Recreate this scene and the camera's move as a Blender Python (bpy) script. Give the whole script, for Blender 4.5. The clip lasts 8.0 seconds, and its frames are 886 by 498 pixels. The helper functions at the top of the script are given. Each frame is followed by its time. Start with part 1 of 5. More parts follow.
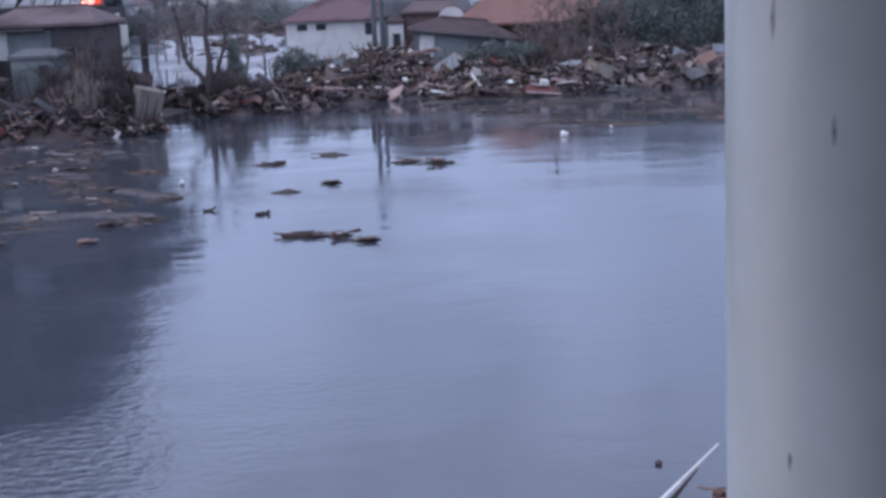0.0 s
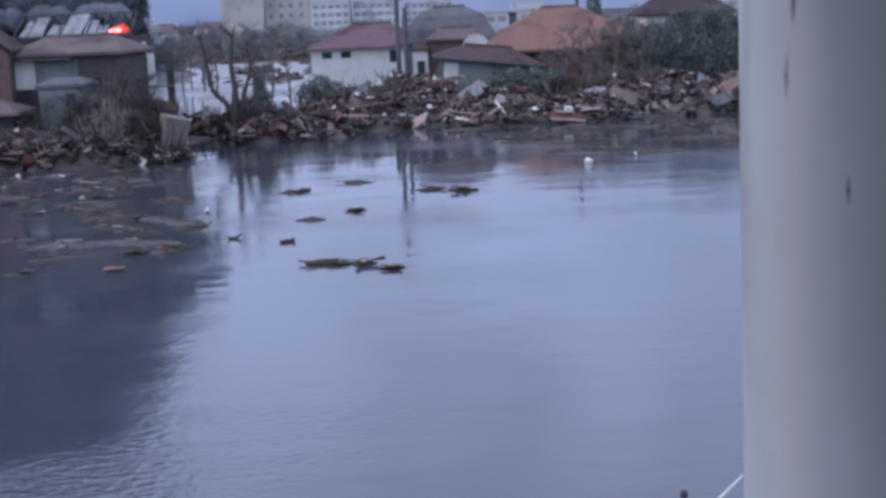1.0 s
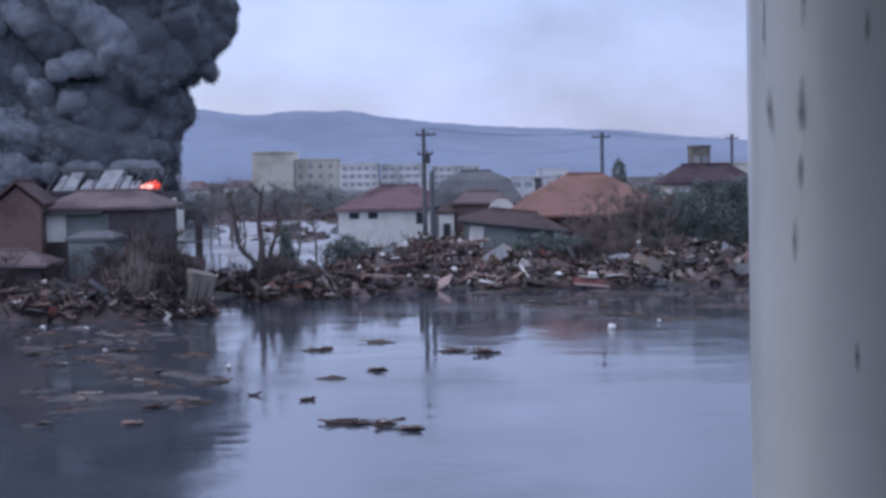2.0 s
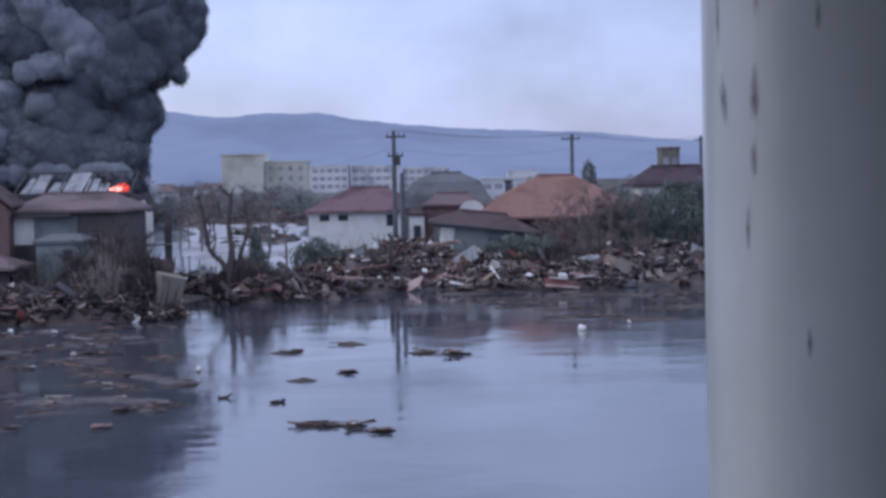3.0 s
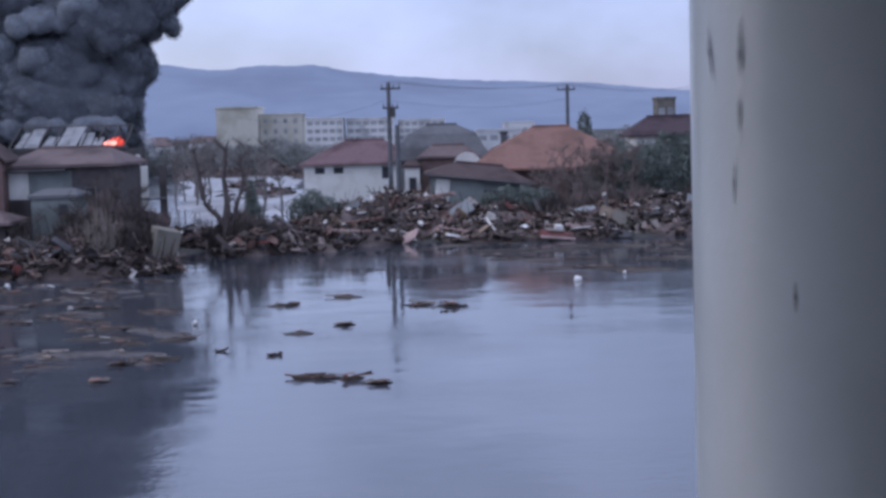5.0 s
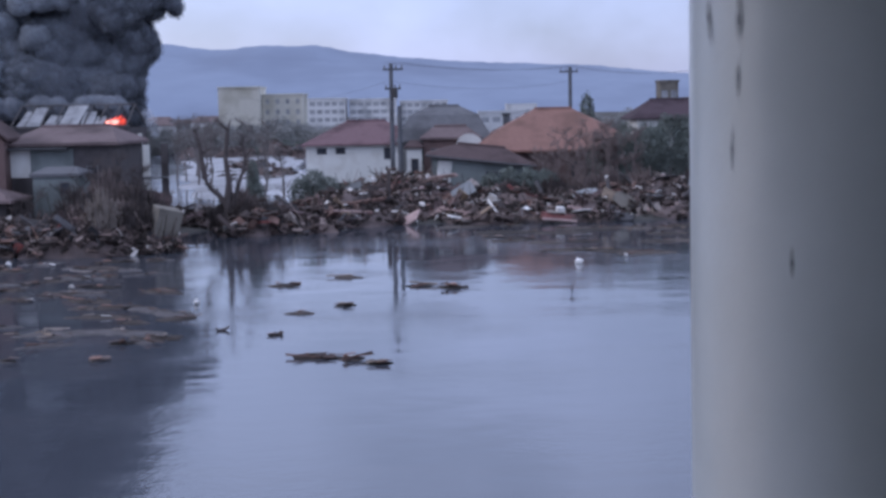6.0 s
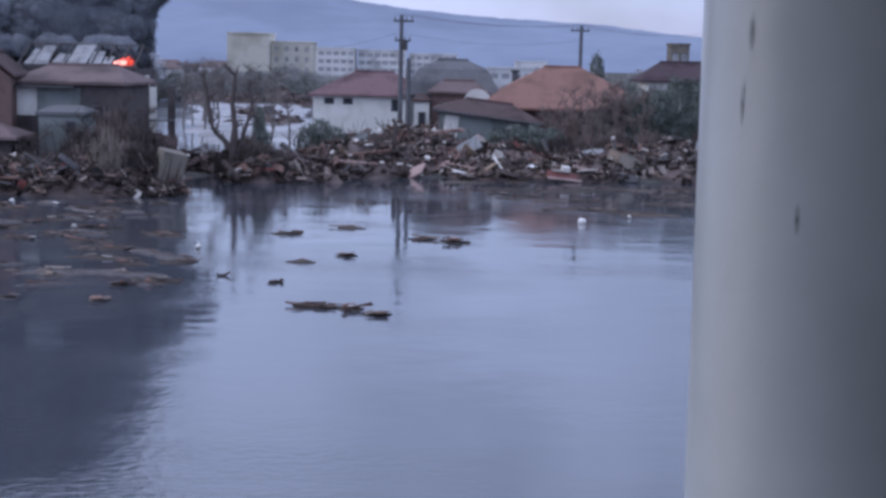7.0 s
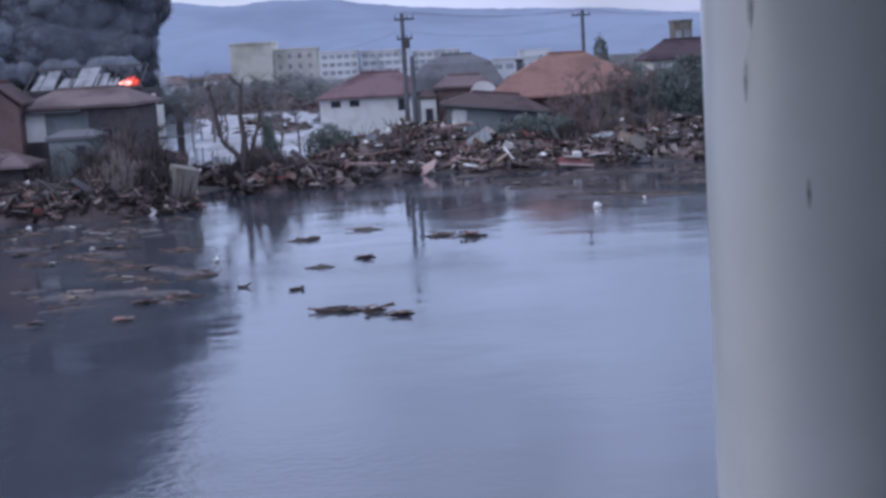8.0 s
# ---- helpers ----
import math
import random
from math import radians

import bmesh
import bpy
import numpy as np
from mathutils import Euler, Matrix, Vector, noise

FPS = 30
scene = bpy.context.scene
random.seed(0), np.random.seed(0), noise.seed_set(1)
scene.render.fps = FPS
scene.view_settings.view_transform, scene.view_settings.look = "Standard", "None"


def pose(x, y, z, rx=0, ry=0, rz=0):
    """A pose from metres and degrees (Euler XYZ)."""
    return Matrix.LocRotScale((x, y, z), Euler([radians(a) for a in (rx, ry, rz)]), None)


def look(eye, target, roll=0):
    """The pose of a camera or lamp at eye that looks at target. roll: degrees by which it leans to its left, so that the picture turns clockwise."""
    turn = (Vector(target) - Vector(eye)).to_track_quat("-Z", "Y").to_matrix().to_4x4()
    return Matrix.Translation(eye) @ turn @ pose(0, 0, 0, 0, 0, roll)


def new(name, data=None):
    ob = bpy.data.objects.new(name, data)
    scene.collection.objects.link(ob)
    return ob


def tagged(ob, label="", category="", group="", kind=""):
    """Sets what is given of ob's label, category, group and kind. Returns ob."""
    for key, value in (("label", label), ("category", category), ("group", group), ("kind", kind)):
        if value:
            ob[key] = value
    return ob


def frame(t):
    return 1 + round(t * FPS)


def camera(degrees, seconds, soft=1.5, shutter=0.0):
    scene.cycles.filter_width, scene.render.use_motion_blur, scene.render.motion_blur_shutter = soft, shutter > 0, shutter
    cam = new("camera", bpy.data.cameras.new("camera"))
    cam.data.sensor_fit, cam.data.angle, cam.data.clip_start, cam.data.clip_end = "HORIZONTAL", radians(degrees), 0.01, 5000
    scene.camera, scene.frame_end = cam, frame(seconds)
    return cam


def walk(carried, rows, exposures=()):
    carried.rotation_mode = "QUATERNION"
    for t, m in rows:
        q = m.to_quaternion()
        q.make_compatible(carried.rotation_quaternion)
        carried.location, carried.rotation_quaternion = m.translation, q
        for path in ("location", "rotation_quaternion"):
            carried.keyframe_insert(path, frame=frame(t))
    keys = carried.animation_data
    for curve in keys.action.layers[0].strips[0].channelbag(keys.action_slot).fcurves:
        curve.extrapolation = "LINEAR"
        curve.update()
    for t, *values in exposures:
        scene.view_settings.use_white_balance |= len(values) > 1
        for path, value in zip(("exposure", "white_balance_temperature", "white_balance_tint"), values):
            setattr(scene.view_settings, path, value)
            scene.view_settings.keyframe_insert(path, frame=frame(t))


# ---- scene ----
cam = camera(36.18, 8.0, soft=3.2)
PATH = [
    (0.0, look((-0.077, 0, 7.471), (-0.002, 9.813, 5.546), -2.21)),
    (0.5, look((-0.081, 0, 7.473), (-0.038, 9.807, 5.518), -2.41)),
    (1.0, look((-0.062, 0, 7.514), (-0.161, 9.849, 5.786), -2.44)),
    (1.2, look((-0.066, 0, 7.502), (-0.224, 9.905, 6.139), -0.30)),
    (1.3, look((-0.065, 0, 7.506), (-0.221, 9.926, 6.304), -0.60)),
    (1.5, look((-0.061, 0, 7.508), (-0.284, 9.957, 6.607), -0.81)),
    (1.7, look((-0.053, 0, 7.509), (-0.324, 9.971, 6.801), -0.97)),
    (2.8, look((-0.022, 0, 7.484), (-0.061, 9.991, 7.055), -1.18)),
    (3.0, look((-0.020, 0, 7.486), (-0.040, 9.986, 6.958), -1.14)),
    (3.5, look((-0.001, 0, 7.500), (-0.001, 9.980, 6.873), -1.80)),
    (4.0, look((-0.003, 0, 7.499), (0.003, 9.981, 6.878), -1.68)),
    (4.5, look((-0.008, 0, 7.496), (-0.025, 9.970, 6.728), -1.77)),
    (4.7, look((-0.008, 0, 7.494), (-0.009, 9.967, 6.677), -1.50)),
    (5.8, look((-0.002, 0, 7.486), (0.009, 9.950, 6.490), -1.64)),
    (6.0, look((-0.001, 0, 7.468), (-0.014, 9.948, 6.452), -1.10)),
    (6.2, look((-0.014, 0, 7.472), (-0.203, 9.926, 6.274), -2.24)),
    (6.5, look((-0.002, 0, 7.461), (-0.343, 9.920, 6.245), -0.84)),
    (6.8, look((0.002, 0, 7.453), (-0.144, 9.916, 6.171), 0.64)),
    (7.0, look((-0.003, 0, 7.452), (-0.034, 9.909, 6.105), 1.26)),
    (7.5, look((-0.006, 0, 7.456), (-0.046, 9.906, 6.092), 0.22)),
    (8.0, look((0.002, 0, 7.460), (-0.162, 9.903, 6.080), -3.25)),
]
walk(cam, PATH, [(0.0, 0.24, 6000, 16), (1.0, 0.22, 6000, 16), (1.7, 0.12, 6000, 16), (2.8, 0.05, 6000, 16), (4.7, 0.05, 6000, 16), (6.5, 0.14, 6000, 16), (8.0, 0.20, 6000, 16)])

# ---- world and light: low overcast sky, bluish winter afternoon ----
world = bpy.data.worlds.new("sky")
scene.world = world
world.use_nodes = True
wt = world.node_tree
for n in list(wt.nodes):
    wt.nodes.remove(n)


def wnode(kind, **props):
    n = wt.nodes.new(kind)
    for key, value in props.items():
        n.inputs[key].default_value = value
    return n


sky = wt.nodes.new("ShaderNodeTexSky")
sky.sky_type, sky.sun_disc = "NISHITA", False
sky.sun_elevation, sky.sun_rotation = radians(24), radians(-70)
bg_sky = wnode("ShaderNodeBackground", Strength=0.05)
wt.links.new(sky.outputs[0], bg_sky.inputs[0])
# cloud deck: paler at the horizon, soft patches of drifting smoke
coord = wt.nodes.new("ShaderNodeTexCoord")
sep = wt.nodes.new("ShaderNodeSeparateXYZ")
wt.links.new(coord.outputs["Generated"], sep.inputs[0])
ramp = wt.nodes.new("ShaderNodeValToRGB")
ramp.color_ramp.elements[0].position, ramp.color_ramp.elements[0].color = 0.0, (0.30, 0.35, 0.62, 1)
ramp.color_ramp.elements[1].position, ramp.color_ramp.elements[1].color = 0.50, (0.74, 0.81, 1.0, 1)
mid = ramp.color_ramp.elements.new(0.16)
mid.color = (0.41, 0.46, 0.71, 1)
wt.links.new(sep.outputs[2], ramp.inputs[0])
stretch = wt.nodes.new("ShaderNodeMapping")
stretch.inputs["Scale"].default_value = (1, 1, 1.6)
wt.links.new(coord.outputs["Generated"], stretch.inputs[0])
clouds = wnode("ShaderNodeTexNoise", Scale=7.0, Detail=4.0, Roughness=0.5)
wt.links.new(stretch.outputs[0], clouds.inputs["Vector"])
patch = wnode("ShaderNodeMapRange")
patch.inputs["From Min"].default_value, patch.inputs["From Max"].default_value = 0.38, 0.66
patch.inputs["To Min"].default_value, patch.inputs["To Max"].default_value = 1.06, 0.74
wt.links.new(clouds.outputs[0], patch.inputs["Value"])
# a thin bank of smoke drifting low over the town
aim = wnode("ShaderNodeVectorMath")
aim.operation = "DISTANCE"
aim.inputs[1].default_value = (0.10, 0.99, 0.075)
wt.links.new(coord.outputs["Generated"], aim.inputs[0])
bank = wnode("ShaderNodeMapRange")
bank.inputs["From Min"].default_value, bank.inputs["From Max"].default_value = 0.11, 0.02
bank.inputs["To Min"].default_value, bank.inputs["To Max"].default_value = 0.0, 0.30
wt.links.new(aim.outputs["Value"], bank.inputs["Value"])
wisps = wnode("ShaderNodeTexNoise", Scale=22.0, Detail=3.0, Roughness=0.5)
wt.links.new(coord.outputs["Generated"], wisps.inputs["Vector"])
drift = wt.nodes.new("ShaderNodeMath")
drift.operation = "MULTIPLY"
wt.links.new(bank.outputs[0], drift.inputs[0])
wt.links.new(wisps.outputs[0], drift.inputs[1])
dim = wt.nodes.new("ShaderNodeMath")
dim.operation = "SUBTRACT"
wt.links.new(patch.outputs[0], dim.inputs[0])
wt.links.new(drift.outputs[0], dim.inputs[1])
bg_cloud = wt.nodes.new("ShaderNodeBackground")
wt.links.new(ramp.outputs[0], bg_cloud.inputs[0])
wt.links.new(dim.outputs[0], bg_cloud.inputs[1])
both = wt.nodes.new("ShaderNodeAddShader")
wt.links.new(bg_sky.outputs[0], both.inputs[0])
wt.links.new(bg_cloud.outputs[0], both.inputs[1])
out = wt.nodes.new("ShaderNodeOutputWorld")
wt.links.new(both.outputs[0], out.inputs[0])

sun = new("sun", bpy.data.lights.new("sun", "SUN"))
sun.data.energy, sun.data.angle, sun.data.color = 0.5, radians(15), (1.0, 0.97, 0.95)
sun.matrix_world = look((0, 0, 0), (0.85, 0.35, -0.45))

# ---- materials ----


def rgb(c, k=1.0):
    return (min(c[0] * k, 1), min(c[1] * k, 1), min(c[2] * k, 1), 1)


def surface(name, colour, rough=0.8, grain=6.0, stain=0.5, spread=0.35, bump=0.3, metal=0.0, per_piece=0.0, other=None, stretch=(1, 1, 1)):
    """A worn surface: base colour varied by fine grain and by larger stains, with relief."""
    m = bpy.data.materials.new(name)
    m.use_nodes = True
    t = m.node_tree
    bsdf = t.nodes["Principled BSDF"]
    geo = t.nodes.new("ShaderNodeNewGeometry")
    mapping = t.nodes.new("ShaderNodeMapping")
    mapping.inputs["Scale"].default_value = stretch
    t.links.new(geo.outputs["Position"], mapping.inputs[0])
    fine = t.nodes.new("ShaderNodeTexNoise")
    fine.inputs["Scale"].default_value, fine.inputs["Detail"].default_value = grain, 5
    broad = t.nodes.new("ShaderNodeTexNoise")
    broad.inputs["Scale"].default_value, broad.inputs["Detail"].default_value = stain, 4
    for n in (fine, broad):
        t.links.new(mapping.outputs[0], n.inputs["Vector"])
    mix1 = t.nodes.new("ShaderNodeMix")
    mix1.data_type = "RGBA"
    mix1.inputs["A"].default_value = rgb(colour, 1 - spread)
    mix1.inputs["B"].default_value = rgb(colour, 1 + spread)
    t.links.new(fine.outputs[0], mix1.inputs["Factor"])
    mix2 = t.nodes.new("ShaderNodeMix")
    mix2.data_type = "RGBA"
    mix2.inputs["B"].default_value = rgb(other or colour, 1.0 if other else 0.55)
    edge = t.nodes.new("ShaderNodeMapRange")
    edge.inputs["From Min"].default_value, edge.inputs["From Max"].default_value = 0.48, 0.68
    t.links.new(broad.outputs[0], edge.inputs["Value"])
    t.links.new(edge.outputs[0], mix2.inputs["Factor"])
    t.links.new(mix1.outputs["Result"], mix2.inputs["A"])
    last = mix2.outputs["Result"]
    if per_piece:
        info = t.nodes.new("ShaderNodeObjectInfo")
        hsv = t.nodes.new("ShaderNodeHueSaturation")
        rng = t.nodes.new("ShaderNodeMapRange")
        rng.inputs["To Min"].default_value, rng.inputs["To Max"].default_value = 1 - per_piece, 1 + per_piece
        t.links.new(info.outputs["Random"], rng.inputs["Value"])
        t.links.new(rng.outputs[0], hsv.inputs["Value"])
        t.links.new(last, hsv.inputs["Color"])
        last = hsv.outputs[0]
    t.links.new(last, bsdf.inputs["Base Color"])
    bsdf.inputs["Roughness"].default_value, bsdf.inputs["Metallic"].default_value = rough, metal
    bsdf.inputs["Specular IOR Level"].default_value = 0.15 if rough >= 0.8 else 0.4
    if bump:
        b = t.nodes.new("ShaderNodeBump")
        b.inputs["Strength"].default_value, b.inputs["Distance"].default_value = bump, 0.05
        t.links.new(fine.outputs[0], b.inputs["Height"])
        t.links.new(b.outputs[0], bsdf.inputs["Normal"])
    return m


M = {
    "rubble": surface("rubble", (0.165, 0.128, 0.122), 0.85, 1.6, 0.5, 0.6, 0.8, other=(0.085, 0.072, 0.07)),
    "brown_wood": surface("brown_timber", (0.185, 0.116, 0.098), 0.8, 7, 0.8, 0.4, 0.3, per_piece=0.5),
    "dark_wood": surface("sodden_timber", (0.105, 0.076, 0.070), 0.7, 7, 0.8, 0.4, 0.3, per_piece=0.5),
    "grey_wood": surface("weathered_timber", (0.28, 0.24, 0.22), 0.85, 7, 0.8, 0.35, 0.3, per_piece=0.4),
    "tan_wood": surface("raw_timber", (0.32, 0.245, 0.19), 0.8, 7, 0.8, 0.3, 0.3, per_piece=0.35),
    "white_board": surface("white_board", (0.78, 0.76, 0.74), 0.6, 5, 0.9, 0.12, 0.1, per_piece=0.2, other=(0.5, 0.46, 0.43)),
    "pink_plaster": surface("pink_plaster", (0.40, 0.29, 0.27), 0.9, 5, 0.9, 0.25, 0.3, per_piece=0.35),
    "red_sheet": surface("red_sheet", (0.17, 0.055, 0.05), 0.6, 5, 0.9, 0.25, 0.1, per_piece=0.3),
    "blue_sheet": surface("blue_sheet", (0.08, 0.11, 0.22), 0.5, 5, 0.9, 0.25, 0.1, per_piece=0.3),
    "tar": surface("tarred_felt", (0.085, 0.08, 0.085), 0.75, 5, 0.9, 0.4, 0.3, per_piece=0.3),
    "flotsam": surface("flotsam", (0.07, 0.058, 0.053), 0.8, 5, 1.2, 0.5, 0.6, per_piece=0.5),
    "silt_foam": surface("silty_foam", (0.115, 0.105, 0.108), 0.8, 5, 1.2, 0.5, 0.5, other=(0.08, 0.072, 0.07)),
    "white_wall": surface("white_render", (0.66, 0.66, 0.64), 0.85, 3, 0.35, 0.08, 0.1, other=(0.5, 0.48, 0.45)),
    "cream_wall": surface("cream_render", (0.62, 0.60, 0.54), 0.85, 1, 0.12, 0.1, 0.05, other=(0.42, 0.4, 0.33)),
    "grey_wall": surface("grey_render", (0.28, 0.29, 0.30), 0.85, 3, 0.35, 0.15, 0.1),
    "green_wall": surface("grey_green_cladding", (0.20, 0.225, 0.225), 0.7, 3, 0.4, 0.15, 0.1),
    "brown_wall": surface("burnt_brown_cladding", (0.095, 0.085, 0.088), 0.85, 3, 0.5, 0.3, 0.2),
    "pink_wall": surface("brick_pink_cladding", (0.16, 0.11, 0.105), 0.85, 3, 0.5, 0.2, 0.2),
    "red_roof": surface("dull_red_roof", (0.19, 0.122, 0.132), 0.85, 3, 0.5, 0.2, 0.3),
    "orange_roof": surface("orange_clay_tiles", (0.265, 0.15, 0.125), 0.9, 3, 0.4, 0.2, 0.4, other=(0.19, 0.11, 0.09)),
    "grey_roof": surface("slate_grey_tiles", (0.15, 0.15, 0.16), 0.85, 3, 0.4, 0.2, 0.4),
    "brown_roof": surface("brown_roof_tiles", (0.105, 0.074, 0.074), 0.9, 3, 0.4, 0.25, 0.4),
    "pink_roof": surface("faded_pink_roof", (0.185, 0.14, 0.14), 0.9, 3, 0.4, 0.2, 0.3),
    "dark_roof": surface("dark_red_roof", (0.085, 0.06, 0.07), 0.9, 3, 0.4, 0.2, 0.3),
    "pale_metal": surface("pale_roof_sheet", (0.72, 0.72, 0.74), 0.6, 3, 0.3, 0.1, 0.1, other=(0.42, 0.42, 0.44)),
    "steel": surface("sooty_steel", (0.10, 0.09, 0.09), 0.6, 4, 0.6, 0.3, 0.1),
    "concrete": surface("pole_concrete", (0.13, 0.135, 0.15), 0.85, 6, 0.8, 0.15, 0.1),
    "dark_metal": surface("dark_metal", (0.06, 0.06, 0.065), 0.5, 6, 0.8, 0.2, 0.1),
    "bark": surface("wet_bark", (0.10, 0.083, 0.08), 0.9, 9, 1.5, 0.4, 0.5),
    "twig": surface("bare_twigs", (0.215, 0.17, 0.16), 0.9, 9, 1.5, 0.3, 0.0),
    "pale_twig": surface("grey_twigs", (0.19, 0.17, 0.165), 0.9, 9, 1.5, 0.3, 0.0),
    "straw": surface("dry_straw", (0.27, 0.23, 0.205), 0.9, 9, 1.5, 0.3, 0.0),
    "leaf": surface("dark_evergreen", (0.20, 0.225, 0.205), 1.0, 4, 0.7, 0.4, 0.0),
    # leaf of the far belts: grey-green, lightened in colour to stand for haze
    "leaf_far": surface("hazed_grey_green_leaf", (0.36, 0.36, 0.35), 1.0, 4, 0.3, 0.35, 0.0),
    "beige": surface("beige_concrete", (0.21, 0.19, 0.165), 0.85, 4, 0.8, 0.15, 0.2),
    "smoke": surface("black_smoke", (0.138, 0.15, 0.176), 1.0, 0.35, 0.05, 0.2, 0.0, other=(0.19, 0.205, 0.235)),
    "thin_smoke": surface("thin_grey_smoke", (0.25, 0.27, 0.305), 1.0, 0.3, 0.06, 0.15, 0.0),
    "pale_smoke": surface("grey_smoke", (0.20, 0.21, 0.24), 1.0, 0.3, 0.06, 0.15, 0.0),
    "stain": surface("grime_streak", (0.25, 0.27, 0.29), 0.7, 60, 9, 0.2, 0.0),
    "ground": surface("silty_ground", (0.085, 0.08, 0.075), 0.9, 1.2, 0.05, 0.4, 0.4, other=(0.06, 0.06, 0.05)),
    "slab": surface("painted_concrete", (0.36, 0.37, 0.36), 0.8, 8, 0.9, 0.1, 0.1),
    "pane": surface("dark_pane", (0.06, 0.065, 0.08), 0.12, 3, 0.5, 0.2, 0.0),
    # far town: air haze is mixed into these pale wall and pane colours
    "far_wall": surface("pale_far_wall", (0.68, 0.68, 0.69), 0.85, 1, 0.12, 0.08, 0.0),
    "far_pane": surface("haze_tinted_pane", (0.38, 0.39, 0.42), 0.5, 3, 0.5, 0.1, 0.0),
    "slush": surface("slush_and_silt", (0.38, 0.38, 0.405), 0.5, 0.9, 0.22, 0.5, 0.5, other=(0.16, 0.155, 0.16), stretch=(0.5, 0.22, 1)),
    "trim": surface("grey_trim", (0.16, 0.16, 0.17), 0.6, 6, 0.8, 0.1, 0.0),
}


def glowing(name, colour, strength):
    m = bpy.data.materials.new(name)
    m.use_nodes = True
    b = m.node_tree.nodes["Principled BSDF"]
    b.inputs["Base Color"].default_value = (0.2, 0.03, 0.01, 1)
    b.inputs["Emission Color"].default_value = (*colour, 1)
    b.inputs["Emission Strength"].default_value = strength
    return m


M["flame"] = glowing("flame", (1.0, 0.09, 0.05), 1.1)
M["flame_core"] = glowing("flame_core", (1.0, 0.42, 0.34), 2.4)

# the flames are thin and ragged towards their rims
for key in ("flame", "flame_core"):
    t = M[key].node_tree
    tc = t.nodes.new("ShaderNodeTexCoord")
    centre = t.nodes.new("ShaderNodeMapping")
    centre.inputs["Location"].default_value, centre.inputs["Scale"].default_value = (-1, -1, -0.9), (2, 2, 2)
    t.links.new(tc.outputs["Generated"], centre.inputs[0])
    reach = t.nodes.new("ShaderNodeVectorMath")
    reach.operation = "LENGTH"
    t.links.new(centre.outputs[0], reach.inputs[0])
    veil = t.nodes.new("ShaderNodeMapRange")
    veil.inputs["From Min"].default_value, veil.inputs["From Max"].default_value = 1.15, 0.45
    t.links.new(reach.outputs["Value"], veil.inputs["Value"])
    t.links.new(veil.outputs[0], t.nodes["Principled BSDF"].inputs["Alpha"])

# far hills: wooded slopes, the haze of the air put in as blue emission
hill_mat = surface("wooded_slope_haze_glow", (0.10, 0.12, 0.15), 1.0, 0.02, 0.004, 0.25, 0.0)
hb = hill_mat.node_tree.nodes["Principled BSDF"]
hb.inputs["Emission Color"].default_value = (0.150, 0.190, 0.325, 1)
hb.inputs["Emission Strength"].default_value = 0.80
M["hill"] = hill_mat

# flood water: silty, nearly mirror-flat, with slow swell and patches of ripple
water_mat = bpy.data.materials.new("flood_water")
water_mat.use_nodes = True
t = water_mat.node_tree
wb = t.nodes["Principled BSDF"]
wb.inputs["Base Color"].default_value = (0.056, 0.062, 0.077, 1)
wb.inputs["Roughness"].default_value = 0.06
wb.inputs["IOR"].default_value = 1.95
geo = t.nodes.new("ShaderNodeNewGeometry")
mp = t.nodes.new("ShaderNodeMapping")
mp.inputs["Scale"].default_value = (0.8, 1.15, 1)
mp.inputs["Rotation"].default_value = (0, 0, radians(-12))
t.links.new(geo.outputs["Position"], mp.inputs[0])
swell = t.nodes.new("ShaderNodeTexNoise")
swell.inputs["Scale"].default_value, swell.inputs["Detail"].default_value = 0.35, 2
ripple = t.nodes.new("ShaderNodeTexNoise")
ripple.inputs["Scale"].default_value, ripple.inputs["Detail"].default_value = 4.2, 4
area = t.nodes.new("ShaderNodeTexNoise")
area.inputs["Scale"].default_value, area.inputs["Detail"].default_value = 0.10, 3
for n in (swell, ripple, area):
    t.links.new(mp.outputs[0], n.inputs["Vector"])
gate = t.nodes.new("ShaderNodeMapRange")
gate.inputs["From Min"].default_value, gate.inputs["From Max"].default_value = 0.44, 0.66
gate.inputs["To Min"].default_value, gate.inputs["To Max"].default_value = 0.06, 0.5
t.links.new(area.outputs[0], gate.inputs["Value"])
far_off = t.nodes.new("ShaderNodeVectorMath")
far_off.operation = "DISTANCE"
far_off.inputs[1].default_value = (-6.8, 20.5, 0)
t.links.new(geo.outputs["Position"], far_off.inputs[0])
eddy = t.nodes.new("ShaderNodeMapRange")
eddy.inputs["From Min"].default_value, eddy.inputs["From Max"].default_value = 4.2, 0.8
eddy.inputs["To Min"].default_value, eddy.inputs["To Max"].default_value = 0.0, 0.8
t.links.new(far_off.outputs["Value"], eddy.inputs["Value"])
stir = t.nodes.new("ShaderNodeMath")
stir.operation, stir.use_clamp = "ADD", True
t.links.new(gate.outputs[0], stir.inputs[0])
t.links.new(eddy.outputs[0], stir.inputs[1])
film_ = t.nodes.new("ShaderNodeMapRange")
film_.inputs["From Min"].default_value, film_.inputs["From Max"].default_value = 0.35, 0.65
film_.inputs["To Min"].default_value, film_.inputs["To Max"].default_value = 0.04, 0.13
t.links.new(area.outputs[0], film_.inputs["Value"])
t.links.new(film_.outputs[0], wb.inputs["Roughness"])
b1 = t.nodes.new("ShaderNodeBump")
b1.inputs["Distance"].default_value, b1.inputs["Strength"].default_value = 0.05, 0.46
t.links.new(swell.outputs[0], b1.inputs["Height"])
b2 = t.nodes.new("ShaderNodeBump")
b2.inputs["Distance"].default_value = 0.032
t.links.new(stir.outputs[0], b2.inputs["Strength"])
